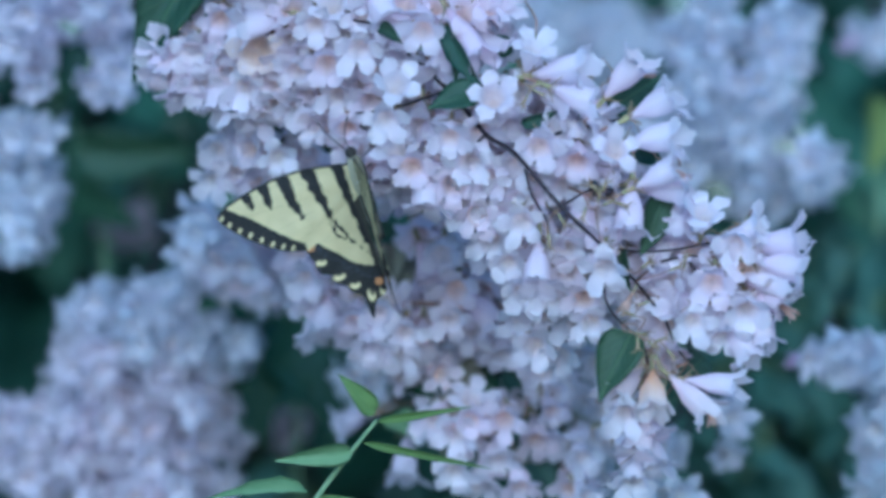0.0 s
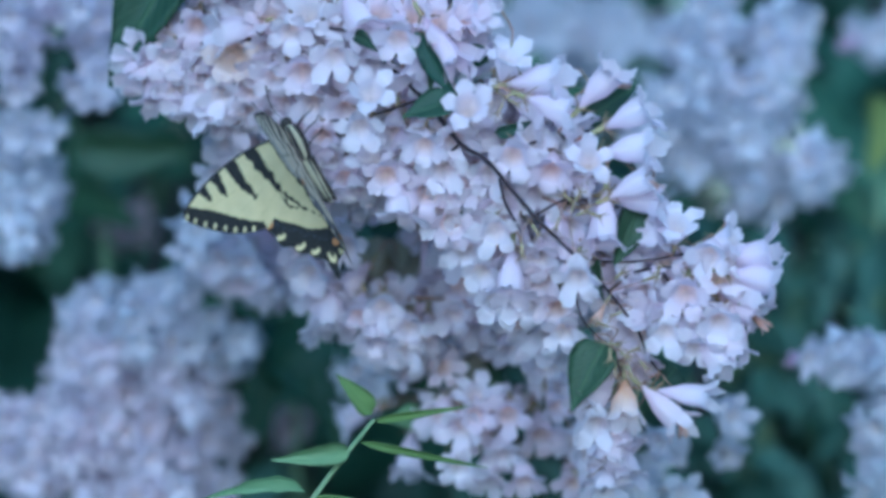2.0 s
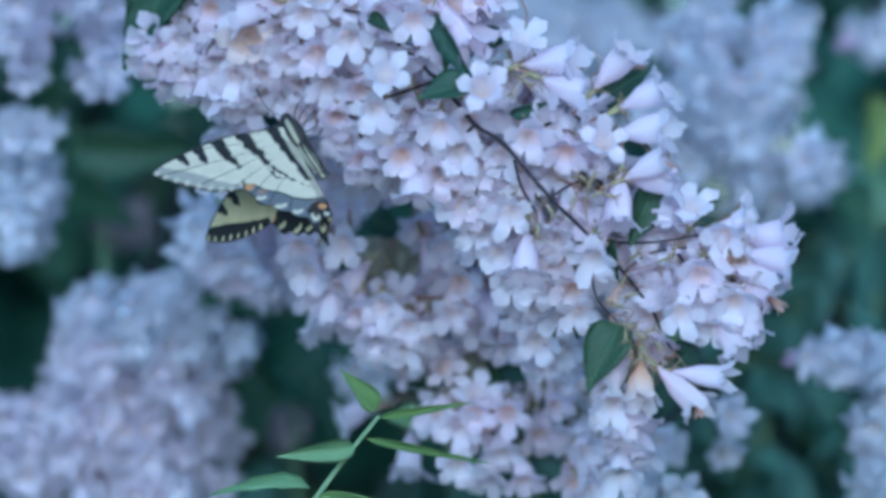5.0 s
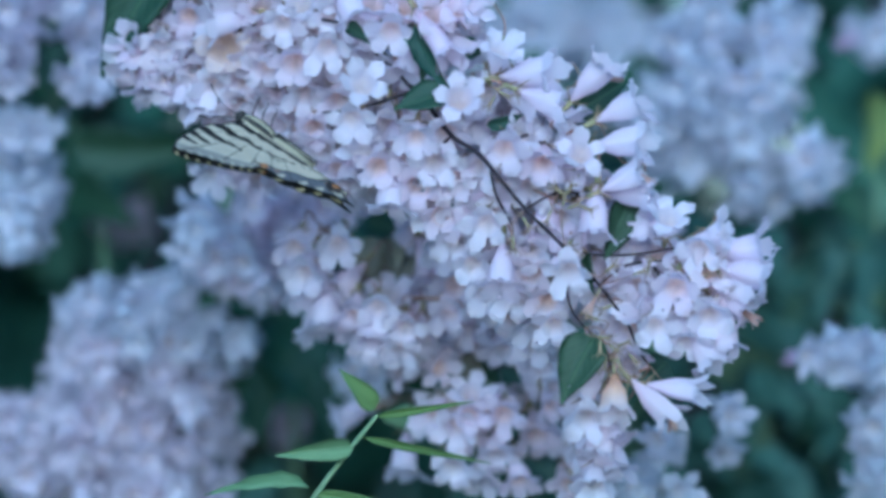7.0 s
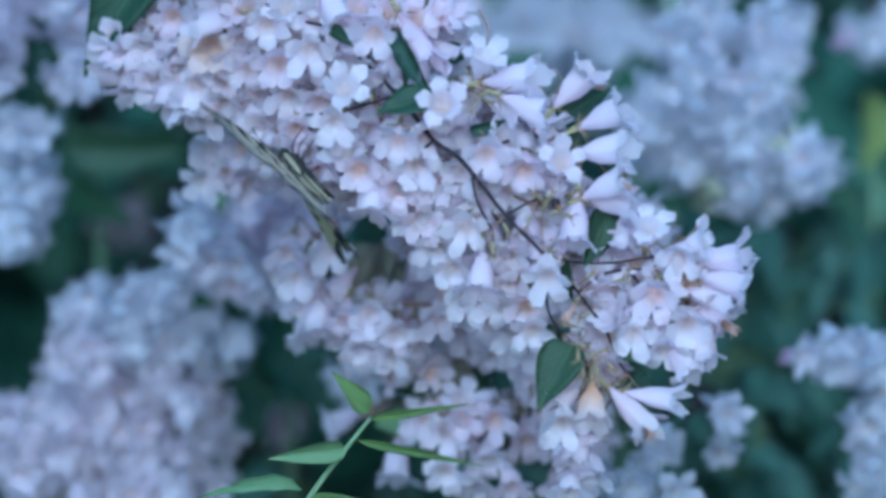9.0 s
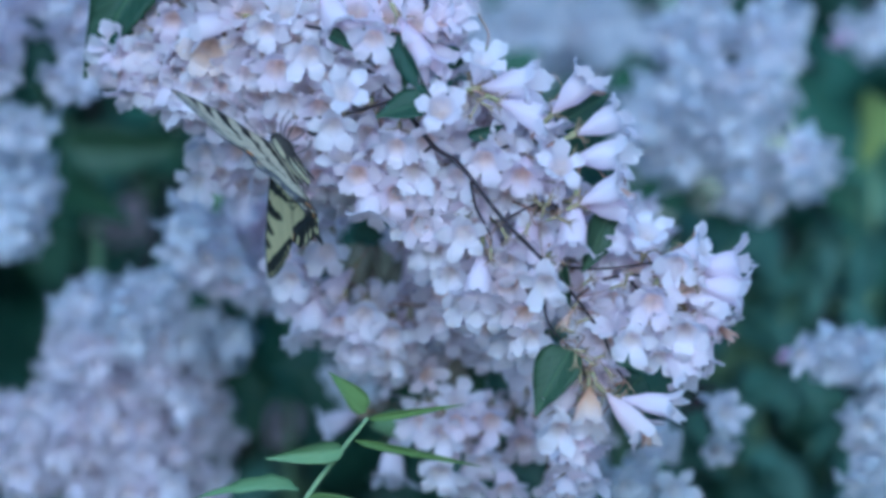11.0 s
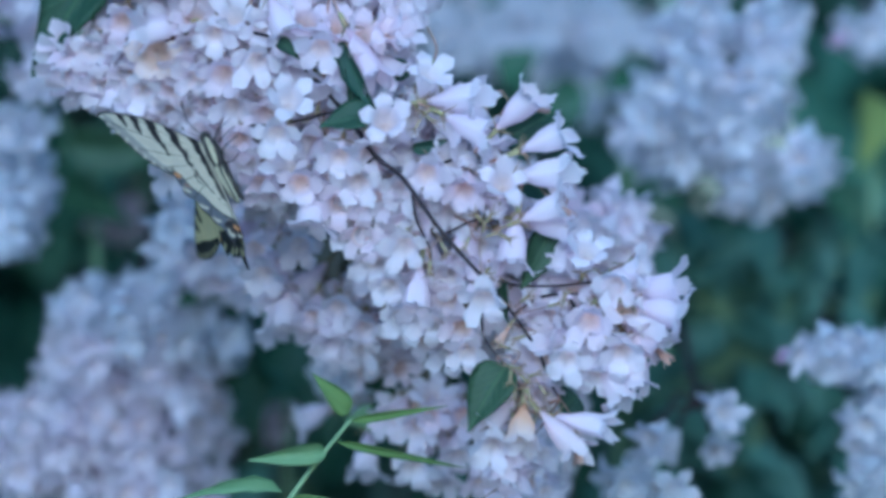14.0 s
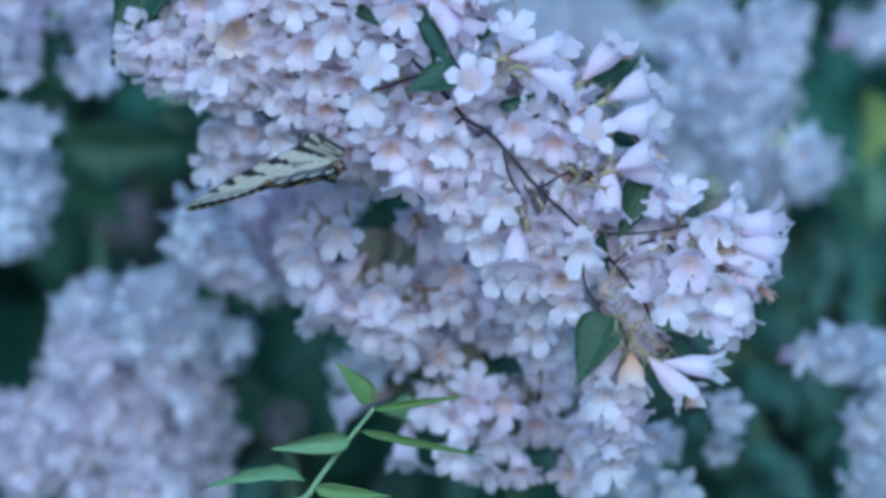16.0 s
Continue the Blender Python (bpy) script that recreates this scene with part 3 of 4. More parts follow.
SIDE = [line((1000, 440, 0.004), (1003, 510, 0.004), (1012, 550, 0.002), (1035, 580, 0.002)),
        line((1000, 440, 0.004), (1060, 452, 0.008), (1130, 450, 0.01), (1190, 440, 0.012)),
        line((1190, 440, 0.012), (1235, 462, 0.012), (1290, 485, 0.010)),
        line((1150, 462, 0.012), (1190, 520, 0.012), (1240, 580, 0.010)),
        line((868, 300, 0.004), (880, 350, 0.002), (905, 395, 0.002), (908, 425, 0.003)),
        line((1112, 575, 0.012), (1130, 620, 0.014), (1150, 650, 0.016)),
        line((1035, 580, 0.002), (1068, 610, 0.004), (1080, 650, 0.006)),
        line((1060, 505, 0.008), (1110, 470, 0.01), (1190, 460, 0.012)),
        line((850, 275, 0.004), (930, 240, 0.010), (1000, 225, 0.014), (1060, 215, 0.016)),
        line((930, 370, 0.002), (990, 340, 0.008), (1050, 350, 0.010)),
        line((735, 160, 0.008), (830, 150, 0.012), (890, 150, 0.014)),
        line((610, 40, 0.012), (520, 30, 0.03), (420, 50, 0.045), (330, 60, 0.055)),
        line((520, -60, 0.05), (640, -80, 0.045), (760, -70, 0.04), (840, -50, 0.035)),
        line((520, -60, 0.05), (420, -75, 0.055), (330, -50, 0.06)),
        line((735, 160, 0.008), (640, 190, 0.02), (560, 200, 0.032)),
        line((800, 240, 0.006), (740, 290, 0.016), (690, 300, 0.022))]
for s in SIDE:
    part("twig", stem_mesh("twig", s, 0.00050, 0.00034, STEM, 6, 4), spray)
NODES = [p for s in SIDE for p in smooth_line(s, 3)[2:]] + smooth_line(MAIN[4:], 3)


def cloud(parent, nodes, blobs, y0, kind="f", seed=1, size=1.0, stalks=False, round_by=0.035, rough=0.012):
    """Flowers crowded over rounded clusters; each blob: centre, radii and count."""
    rg = random.Random(seed)
    for cx, cy, rx, ry, n in blobs:
        n = round(n * (1.35 if y0 < 0.3 else 1.15))
        for i in range(n):
            a = 2.399963 * i + rg.uniform(-0.4, 0.4)
            q = math.sqrt((i + 0.5) / n)
            x, y = cx + rx * q * math.cos(a), cy - ry * q * math.sin(a)
            bulge = 1 - q * q
            p = at(x, y, y0 - round_by * bulge + rg.uniform(-rough, rough))
            way = toward(math.degrees(math.atan2(math.sin(a) * 0.5 - 0.7, math.cos(a) * 0.85)) + rg.uniform(-32, 32), rg.uniform(14, 48) + 24 * bulge)
            flower(parent, p, way, kind, size * rg.uniform(0.88, 1.1), nearest(nodes, p - way * 0.018) if stalks else None)


def blooms(parent, nodes, rows, y0=0.0):
    for x, y, depth, az, tilt, kind in rows:
        p, way = at(x, y, y0 + depth / 1000), toward(az, tilt + 3 if kind == "o" else tilt)
        base = p - way * 0.018
        flower(parent, p, way, kind, RG.uniform(0.5, 0.65) if kind == "w" else RG.uniform(1.04, 1.22), nearest(nodes, base))


# top of the spray, a little behind the sharp plane
blooms(spray, NODES, [(232, 72, 56, 165, 32, "o"), (222, 98, 58, 205, 30, "o"), (286, 84, 52, 262, 52, "o"), (238, 124, 56, 250, 32, "o"), (264, 158, 58, 268, 14, "s"),
                      (300, 142, 54, 258, 48, "o"), (334, 30, 46, 262, 55, "o"), (384, 42, 36, 196, 8, "s"), (396, 84, 40, 266, 68, "a"), (446, 104, 42, 275, 50, "o"),
                      (346, 126, 52, 265, 48, "o"), (376, 152, 48, 262, 52, "o"), (432, 140, 46, 240, 45, "o"), (428, 184, 50, 266, 38, "o"), (330, 180, 56, 268, 16, "s"),
                      (362, 196, 54, 266, 16, "s"), (290, 50, 56, 120, 45, "o"), (316, 96, 58, 250, 40, "o"), (400, 200, 56, 262, 30, "o"), (410, 122, 52, 262, 50, "o")])
blooms(spray, NODES, [(500, 42, 22, 265, 56, "o"), (586, 28, 18, 276, 60, "o"), (578, 86, 16, 268, 58, "o"), (520, 112, 24, 262, 56, "o"), (470, 122, 34, 250, 48, "o"),
                      (540, 168, 34, 265, 52, "o"), (588, 148, 38, 268, 50, "o"), (494, 158, 44, 262, 46, "o"), (462, 68, 38, 255, 40, "o"), (470, 188, 48, 264, 42, "o"),
                      (514, 204, 46, 268, 42, "o"), (556, 228, 34, 265, 50, "o"), (624, 76, 24, 262, 20, "s"), (556, 62, 28, 262, 40, "o"), (612, 120, 26, 265, 44, "o"),
                      (532, 8, 22, 100, 52, "o"), (462, 12, 34, 110, 44, "o"), (426, 18, 40, 130, 40, "o"), (484, 90, 40, 262, 50, "o"), (600, 180, 30, 262, 45, "o")])
blooms(spray, NODES, [(642, 148, -2, 88, 64, "o"), (622, 212, 4, 268, 54, "o"), (668, 296, 8, 268, 62, "o"), (642, 264, 16, 120, 50, "o"), (690, 362, 12, 268, 12, "s"),
                      (600, 300, 30, 262, 40, "o"), (616, 322, 28, 266, 30, "o"), (566, 262, 36, 262, 42, "o"), (692, 56, 2, 268, 58, "o"), (720, 12, 12, 75, 52, "o"),
                      (782, 88, 6, 302, 8, "t"), (768, 24, 8, 50, 48, "o"), (630, 30, 12, 300, 24, "s"), (654, 92, 20, 262, 24, "s"), (610, 6, 18, 110, 58, "o"),
                      (810, 14, 8, 40, 45, "o"), (838, 8, 10, 20, 40, "o"), (662, 10, 16, 85, 56, "o"), (716, 128, 12, 240, 20, "s"), (824, 96, 14, 330, 14, "s")])
blooms(spray, NODES, [(814, 174, -4, 88, 66, "o"), (736, 246, 0, 264, 54, "o"), (790, 236, 6, 285, 45, "o"), (770, 288, 6, 268, 58, "o"), (742, 330, 12, 264, 58, "o"),
                      (716, 318, 16, 262, 50, "o"), (800, 318, 12, 268, 60, "o"), (838, 336, 14, 264, 56, "o"), (892, 266, -4, 264, 58, "o"), (930, 236, 6, 60, 40, "o"),
                      (842, 220, 12, 300, 30, "s"), (860, 398, 4, 264, 60, "o"), (782, 384, 18, 266, 58, "o"), (822, 384, 20, 264, 54, "o"), (698, 262, 18, 268, 40, "s"),
                      (762, 206, 14, 120, 46, "o"), (682, 222, 22, 262, 40, "o"), (720, 290, 14, 264, 54, "o"), (850, 296, 8, 240, 50, "o"), (756, 360, 20, 266, 54, "o")])
blooms(spray, NODES, [(886, 88, 0, 72, 40, "o"), (962, 126, 3, 8, 14, "s"), (984, 186, -2, 338, 12, "s"), (1004, 216, 2, 320, 16, "s"), (940, 182, 6, 330, 20, "s"),
                      (1062, 124, -3, 48, 8, "s"), (1124, 184, -2, 24, 8, "s"), (1124, 250, 0, 8, 10, "s"), (1028, 272, -5, 84, 60, "o"), (960, 292, 0, 262, 50, "o"),
                      (1040, 322, 6, 330, 30, "s"), (1126, 310, -3, 24, 8, "s"), (1132, 344, 4, 354, 8, "s"), (1088, 136, 3, 8, 5, "w"), (1146, 322, 2, 320, 5, "w"),
                      (1052, 404, 0, 266, 6, "s"), (1006, 482, -7, 264, 46, "o"), (886, 500, 8, 266, 16, "s"), (1010, 306, 8, 100, 50, "o"), (982, 262, 8, 120, 46, "o")])
blooms(spray, NODES, [(1184, 386, -2, 84, 52, "o"), (1136, 414, 10, 268, 10, "s"), (1150, 380, 12, 120, 40, "o"), (1238, 442, -3, 240, 48, "o"), (1278, 412, 1, 28, 28, "o"),
                      (1340, 440, 1, 8, 10, "s"), (1346, 486, -3, 350, 12, "s"), (1196, 512, -7, 256, 60, "o"), (1258, 480, 0, 60, 54, "o"), (1312, 516, 1, 345, 15, "s"),
                      (1160, 580, -8, 264, 58, "o"), (1256, 562, -4, 268, 54, "o"), (1316, 546, 3, 332, 15, "s"), (1334, 566, 4, 322, 8, "w"), (1214, 606, -2, 275, 36, "o"),
                      (1254, 632, 1, 302, 12, "s"), (1284, 606, 1, 274, 6, "t"), (1290, 532, 4, 300, 40, "o"), (1222, 548, 2, 280, 44, "o"), (1296, 466, 3, 20, 34, "o")])
blooms(spray, NODES, [(1222, 692, -1, 352, 6, "t"), (1176, 730, -3, 316, 6, "t"), (1190, 752, 1, 280, 4, "w"), (1088, 716, -5, 270, 22, "m"), (1036, 742, -2, 264, 50, "o"),
                      (1060, 800, 4, 262, 22, "s"), (1084, 770, 8, 280, 20, "s"), (1050, 862, 8, 265, 42, "o"), (1026, 700, 4, 230, 20, "s"), (1090, 830, 12, 280, 26, "s"),
                      (1040, 552, -2, 240, 20, "w"), (1100, 476, 10, 60, 40, "o"), (1124, 506, 10, 210, 44, "o"), (1130, 544, 8, 170, 34, "s"), (1078, 486, 14, 130, 40, "o"),
                      (1076, 532, 14, 240, 44, "o"), (1166, 450, 16, 100, 44, "o"), (1210, 472, 10, 120, 46, "o"), (1112, 580, 16, 220, 40, "o"), (1180, 550, 10, 200, 44, "o")])
blooms(spray, NODES, [(938, 446, 14, 264, 54, "o"), (940, 484, 18, 262, 50, "o"), (836, 470, 18, 265, 54, "o"), (918, 530, 18, 265, 52, "o"), (968, 536, 16, 262, 54, "o"),
                      (900, 440, 20, 264, 30, "s"), (862, 520, 20, 262, 54, "o"), (990, 390, 10, 262, 54, "o"), (966, 402, 12, 264, 20, "s"), (1010, 440, 8, 150, 50, "o"),
                      (980, 578, 14, 262, 56, "o"), (1050, 610, 22, 262, 44, "o"), (1086, 640, 20, 268, 40, "o"), (1120, 640, 18, 290, 36, "o"), (806, 430, 22, 262, 58, "o"),
                      (880, 330, 16, 264, 58, "o"), (868, 362, 18, 262, 56, "o"), (940, 330, 14, 262, 56, "o")])
# flowers deeper in the spray, half hidden
# clusters at y <= -80 continue the spray upward and also block sky light
FILL = [(312, 112, 74, 50, 8), (430, 90, 110, 100, 16), (560, 60, 90, 80, 11), (550, 190, 80, 70, 11), (660, 180, 80, 90, 10), (650, 310, 70, 50, 8), (760, 290, 90, 60, 11), (800, 50, 50, 40, 5), (880, 180, 80, 60, 8), (960, 240, 80, 60, 8), (1080, 480, 80, 80, 8), (1220, 500, 90, 70, 11), (1050, 780, 40, 60, 5), (890, 330, 70, 60, 9), (980, 410, 70, 60, 8), (870, 440, 70, 50, 7), (960, 545, 70, 55, 7), (1070, 400, 50, 50, 5), (370, -50, 60, 45, 6), (450, -60, 90, 60, 10), (580, -70, 90, 60, 11), (710, -60, 80, 55, 9), (820, -50, 50, 45, 4), (400, -85, 50, 40, 5), (430, -130, 90, 50, 10), (500, -130, 90, 50, 9), (640, -130, 90, 50, 8)]
for fx, fy, frx, fry, fn in FILL:
    deep = 0.03 if fy <= -80 else 0.072 if fx < 480 else 0.058 if fx < 700 else 0.050 if 740 < fx < 1000 and fy > 280 else 0.034
    cloud(spray, NODES, [(fx, fy, frx, fry, round(fn * (0.6 if fx > 740 and fy > 270 else 1.15)))], deep, "o", fx + fy + 300, 1.05, True, 0.012)
# spent stalks: a calyx with reddish bristles, its flower fallen
def spent(parent, nodes, x, y, depth, az, tilt):
    p, way = at(x, y, depth / 1000), toward(az, tilt)
    xx = way.cross(Vector((0.2, 0.9, 0.35))).normalized()
    m = Matrix.Translation(p) @ Matrix((xx, way.cross(xx), way)).transposed().to_4x4() @ Matrix.Diagonal((0.62, 0.62, 0.9, 1))
    ob = part("spent_calyx", CALYX_MESH, parent, m, "reddish green bristly calyx")
    end = m.inverted() @ nearest(nodes, p - way * 0.012)
    a = Vector((0, 0, -0.0043))
    v, f = [], []
    tube(v, f, smooth_line([a, a + Vector((0, 0, -min(0.005, (end - a).length * 0.4))), end], 4), 0.00024, 0.00032, 5)
    part("stalk", mesh_of("stalk", v, f, [STALK]), ob)


for row in [(1000, 345, -6, 80, 30), (982, 332, -4, 140, 20), (1024, 362, -5, 20, 25), (1012, 328, -2, 60, 30), (1046, 372, -4, 340, 20), (880, 158, -4, 200, 30), (902, 172, -6, 330, 30), (866, 188, -2, 240, 25),
            (1078, 600, -8, 350, 30), (1096, 622, -8, 330, 30), (1062, 624, -6, 270, 25), (1112, 606, -8, 20, 30), (1126, 642, -6, 310, 30), (968, 392, -10, 250, 25)]:
    spent(spray, NODES, *row)
for row in [(936, 402, -10, 300, 20), (1086, 470, -4, 40, 30), (1150, 462, -2, 80, 30), (1140, 480, -4, 20, 25), (908, 440, -8, 270, 10), (1070, 652, -6, 265, 15), (1100, 655, -6, 290, 15), (1064, 548, -4, 200, 25), (1040, 560, -6, 160, 30), (1060, 205, 4, 30, 20)]:
    spent(spray, NODES, *row)
# leaves of the spray
for bx, by, bd, tx, ty, td, w, roll in [(1055, 590, 0.0, 990, 708, -0.006, 84, 12), (1116, 348, 0.010, 1078, 456, 0.004, 66, -25), (790, 165, 0.0, 700, 186, -0.004, 60, 14),
                                        (732, 45, 0.006, 788, 168, 0.0, 38, 35), (738, 80, 0.006, 752, 150, 0.004, 34, -50), (1015, 205, 0.014, 1112, 142, 0.016, 60, 10)]:
    leaf(spray, at(bx, by, bd), at(tx, ty, td), w * SCALE, roll, "d", "")
for bx, by, bd, tx, ty, td, w, roll in [(852, 96, 0.012, 784, 72, 0.014, 44, 10), (860, 222, 0.006, 930, 205, 0.004, 26, 40), (985, 330, 0.016, 955, 400, 0.014, 42, 30),
                                        (930, 430, 0.02, 975, 432, 0.02, 30, 0), (1050, 262, 0.018, 1120, 300, 0.02, 46, 0), (1030, 440, 0.01, 1045, 520, 0.006, 44, 40),
                                        (1180, 640, 0.02, 1150, 672, 0.02, 60, 0), (335, -125, 0.058, 162, 116, 0.056, 136, 14), (420, 40, 0.055, 470, 75, 0.05, 34, 0), (610, 40, 0.014, 655, 75, 0.012, 26, 0)]:
    leaf(spray, at(bx, by, bd), at(tx, ty, td), w * SCALE, roll, "d", "")


# ---- sprays further back ----
def back_spray(label, anchor, blobs, y0, seed, kind="f", group="sprays behind", leaves=(), stalks=False, foot=None):
    """A spray of its own on an arching stem; the stem comes up from the lawn behind it."""
    a = at(*anchor, y0 + 0.05)
    foot = Vector(foot) if foot else Vector((a.x * 1.2, max(y0 + 0.55, 1.0), 0.0))
    ob = root("flowering_spray", foot, label, "flower spray", group)
    top = Vector((a.x * 1.05, max(y0 + 0.40, 0.86), a.z + 0.02))
    pts = [foot, Vector((foot.x, foot.y - 0.02, a.z * 0.6)), top, (top + a) / 2 + Vector((0, 0, 0.03)), a]
    part("stem", stem_mesh("stem", pts, 0.005, 0.0016, STEM, 6, 6), ob)
    nodes = []
    for cx, cy, rx, ry, n in blobs:
        end = at(cx, cy + ry * 0.3, y0 + 0.012)
        mid = (a + end) / 2 + Vector((0, 0.02, 0.01))
        part("twig", stem_mesh("twig", [a, mid, end], 0.0012, 0.0006, STEM, 5, 4), ob)
        nodes += [mid, end, (mid + end) / 2]
    cloud(ob, nodes, blobs, y0, kind, seed, 1.0, stalks, 0.035, 0.012 if y0 < 0.18 else 0.03)
    for bx, by, tx, ty, w, k in leaves:
        leaf(ob, at(bx, by, y0), at(tx, ty, y0 - 0.01), w * SCALE * 1.1, RG.uniform(-30, 30), k)
    return ob


# middle distance, close behind the spray
mid = back_spray("crowded pale pink bell flowers hanging in a loose cluster", (760, 420), [(690, 590, 90, 50, 9), (800, 540, 60, 70, 8), (930, 590, 50, 50, 5),
                 (780, 420, 60, 40, 6), (870, 570, 50, 60, 6), (560, 530, 40, 60, 6), (760, 650, 60, 30, 4), (880, 470, 60, 60, 8), (960, 490, 50, 60, 7), (1000, 400, 50, 50, 6)], 0.135, 21, "o", "sprays behind",
                 [(650, 396, 705, 412, 44, "d"), (655, 418, 640, 505, 74, "v"), (688, 420, 672, 515, 80, "v"), (700, 430, 720, 500, 70, "v"), (640, 430, 660, 490, 70, "v"), (770, 520, 735, 548, 44, "d"), (580, 478, 630, 490, 34, "d"),
                  (540, 520, 552, 572, 44, "y"), (930, 420, 985, 440, 46, "y"), (900, 545, 950, 570, 50, "g"), (830, 640, 880, 690, 60, "g"), (980, 560, 1000, 660, 60, "g"), (700, 650, 780, 690, 60, "g"), (820, 460, 860, 468, 30, "y"), (740, 420, 752, 455, 26, "y")], True)
for y0, rows in ((0.078, [(600, 436, 0, 262, 58, "o"), (668, 546, 0, 264, 60, "o"), (716, 582, 0, 266, 58, "o"), (658, 610, 4, 268, 40, "s"), (704, 618, 6, 266, 40, "o"), (626, 560, 6, 262, 40, "o"),
                         (806, 506, 0, 264, 62, "o"), (782, 442, 0, 264, 56, "o"), (796, 556, 2, 266, 58, "o"), (762, 478, 14, 290, 20, "s"), (868, 560, 10, 310, 12, "s"), (536, 486, 10, 250, 50, "o")]),
                 (0.085, [(562, 518, 12, 262, 30, "s"), (576, 572, 8, 266, 20, "s"), (606, 512, 10, 230, 20, "s"), (745, 600, 8, 266, 36, "o"), (850, 500, 12, 266, 50, "o"), (640, 590, 12, 258, 36, "o"),
                         (740, 406, 10, 262, 50, "o"), (830, 580, 12, 262, 44, "o"), (520, 440, 16, 250, 50, "o"), (556, 470, 14, 262, 50, "o"), (888, 620, 14, 266, 40, "o"), (690, 520, 16, 90, 50, "o")]),
                 (0.045, [(946, 606, 0, 268, 60, "o"), (920, 560, 10, 262, 44, "o"), (990, 620, 8, 262, 50, "o"), (960, 650, 16, 262, 44, "o")])):
    blooms(mid, [p for p in (at(690, 470, 0.145), at(800, 440, 0.145), at(860, 500, 0.14), at(960, 560, 0.10), at(620, 500, 0.145))], rows, y0)
low = back_spray("drooping cluster of pale pink bell flowers low on the shrub", (860, 640), [(815, 740, 60, 40, 4), (970, 690, 44, 44, 4), (1020, 800, 36, 50, 3), (1020, 870, 50, 20, 3)], 0.13, 22, "o", "sprays behind",
                 [(905, 770, 985, 850, 84, "h"), (900, 640, 940, 700, 60, "h"), (945, 700, 975, 790, 64, "h"), (760, 650, 800, 690, 50, "h"), (850, 640, 800, 670, 50, "v"), (840, 690, 880, 720, 50, "y"), (930, 840, 900, 900, 70, "g"), (690, 730, 740, 760, 60, "y"), (850, 760, 872, 800, 50, "d"), (930, 700, 960, 770, 60, "d")], True)
blooms(low, [at(860, 690, 0.105), at(800, 710, 0.105), at(930, 720, 0.105), at(760, 770, 0.105), at(660, 725, 0.12)],
       [(806, 758, 0, 264, 58, "o"), (892, 736, -4, 266, 60, "o"), (834, 696, 4, 85, 50, "o"), (768, 738, 6, 240, 44, "o"), (802, 828, 0, 266, 46, "o"), (880, 806, 6, 275, 40, "o"),
        (716, 826, 40, 266, 14, "s"), (604, 742, 90, 205, 14, "s"), (920, 852, 6, 280, 34, "o"), (862, 716, 8, 80, 46, "o"), (850, 850, 12, 262, 36, "s"), (950, 770, 14, 280, 40, "o")], 0.095)
center_mid = back_spray("pale flowers crowded deep inside the shrub", (850, 560), [(700, 540, 110, 80, 8), (860, 520, 110, 110, 8), (930, 650, 100, 70, 5), (800, 660, 90, 40, 3), (1040, 640, 60, 110, 6), (1040, 800, 50, 60, 3)], 0.24, 29, "o", "sprays behind",
                        [(650, 440, 690, 520, 60, "v"), (700, 450, 660, 520, 60, "v"), (800, 470, 840, 500, 40, "y"), (900, 540, 935, 575, 36, "y"), (960, 600, 930, 640, 40, "y")], False)
upper_mid = back_spray("soft pink flowers hanging above the butterfly", (470, 200), [(470, 270, 60, 40, 3)], 0.095, 41, "o", "sprays behind", [(470, 200, 500, 250, 40, "d")], True)
blooms(upper_mid, [at(470, 250, 0.10), at(420, 240, 0.10), at(520, 250, 0.10)],
       [(384, 258, -4, 262, 52, "o"), (432, 232, -8, 268, 58, "o"), (474, 262, -8, 264, 52, "o"), (416, 296, 0, 262, 50, "o"), (504, 300, -4, 264, 50, "o"), (456, 316, 2, 266, 44, "o"),
        (540, 304, -6, 264, 46, "o"), (374, 312, 4, 255, 40, "o"), (512, 244, -8, 262, 46, "o"), (546, 262, -10, 264, 46, "o"), (400, 240, 4, 150, 46, "o"), (586, 318, -4, 264, 44, "o")], 0.095)
left_mid = back_spray("soft pale lilac flowers in a cluster behind the butterfly", (470, 360), [(450, 400, 55, 50, 9), (490, 322, 66, 40, 10), (530, 440, 40, 60, 7), (470, 490, 60, 40, 7), (600, 370, 50, 40, 4), (400, 470, 40, 40, 4)], 0.235, 23, "o", "sprays behind",
                      [(400, 520, 350, 540, 36, "g"), (430, 500, 450, 560, 40, "g"), (350, 522, 430, 532, 26, "d"), (600, 470, 570, 500, 36, "d"), (385, 335, 402, 372, 40, "y"), (640, 380, 700, 420, 70, "d")], False)
left_low = back_spray("flowers hanging behind the butterfly, coloured bluish for sky light", (380, 360), [(356, 420, 36, 62, 8), (420, 440, 50, 50, 7), (640, 675, 40, 40, 4)], 0.23, 40, "f", "sprays behind")
right_mid = back_spray("pale pink flower cluster behind the arching spray", (1020, 430), [(1110, 420, 70, 75, 16), (980, 390, 60, 80, 14), (1110, 530, 55, 45, 8), (1000, 500, 70, 60, 10), (900, 330, 60, 70, 8), (740, 150, 36, 40, 4)], 0.17, 24, "o", "sprays behind",
                       [(1040, 350, 1010, 450, 60, "d"), (720, 60, 760, 110, 50, "y"), (760, 170, 830, 200, 50, "y"), (1150, 590, 1210, 620, 50, "y")], False)
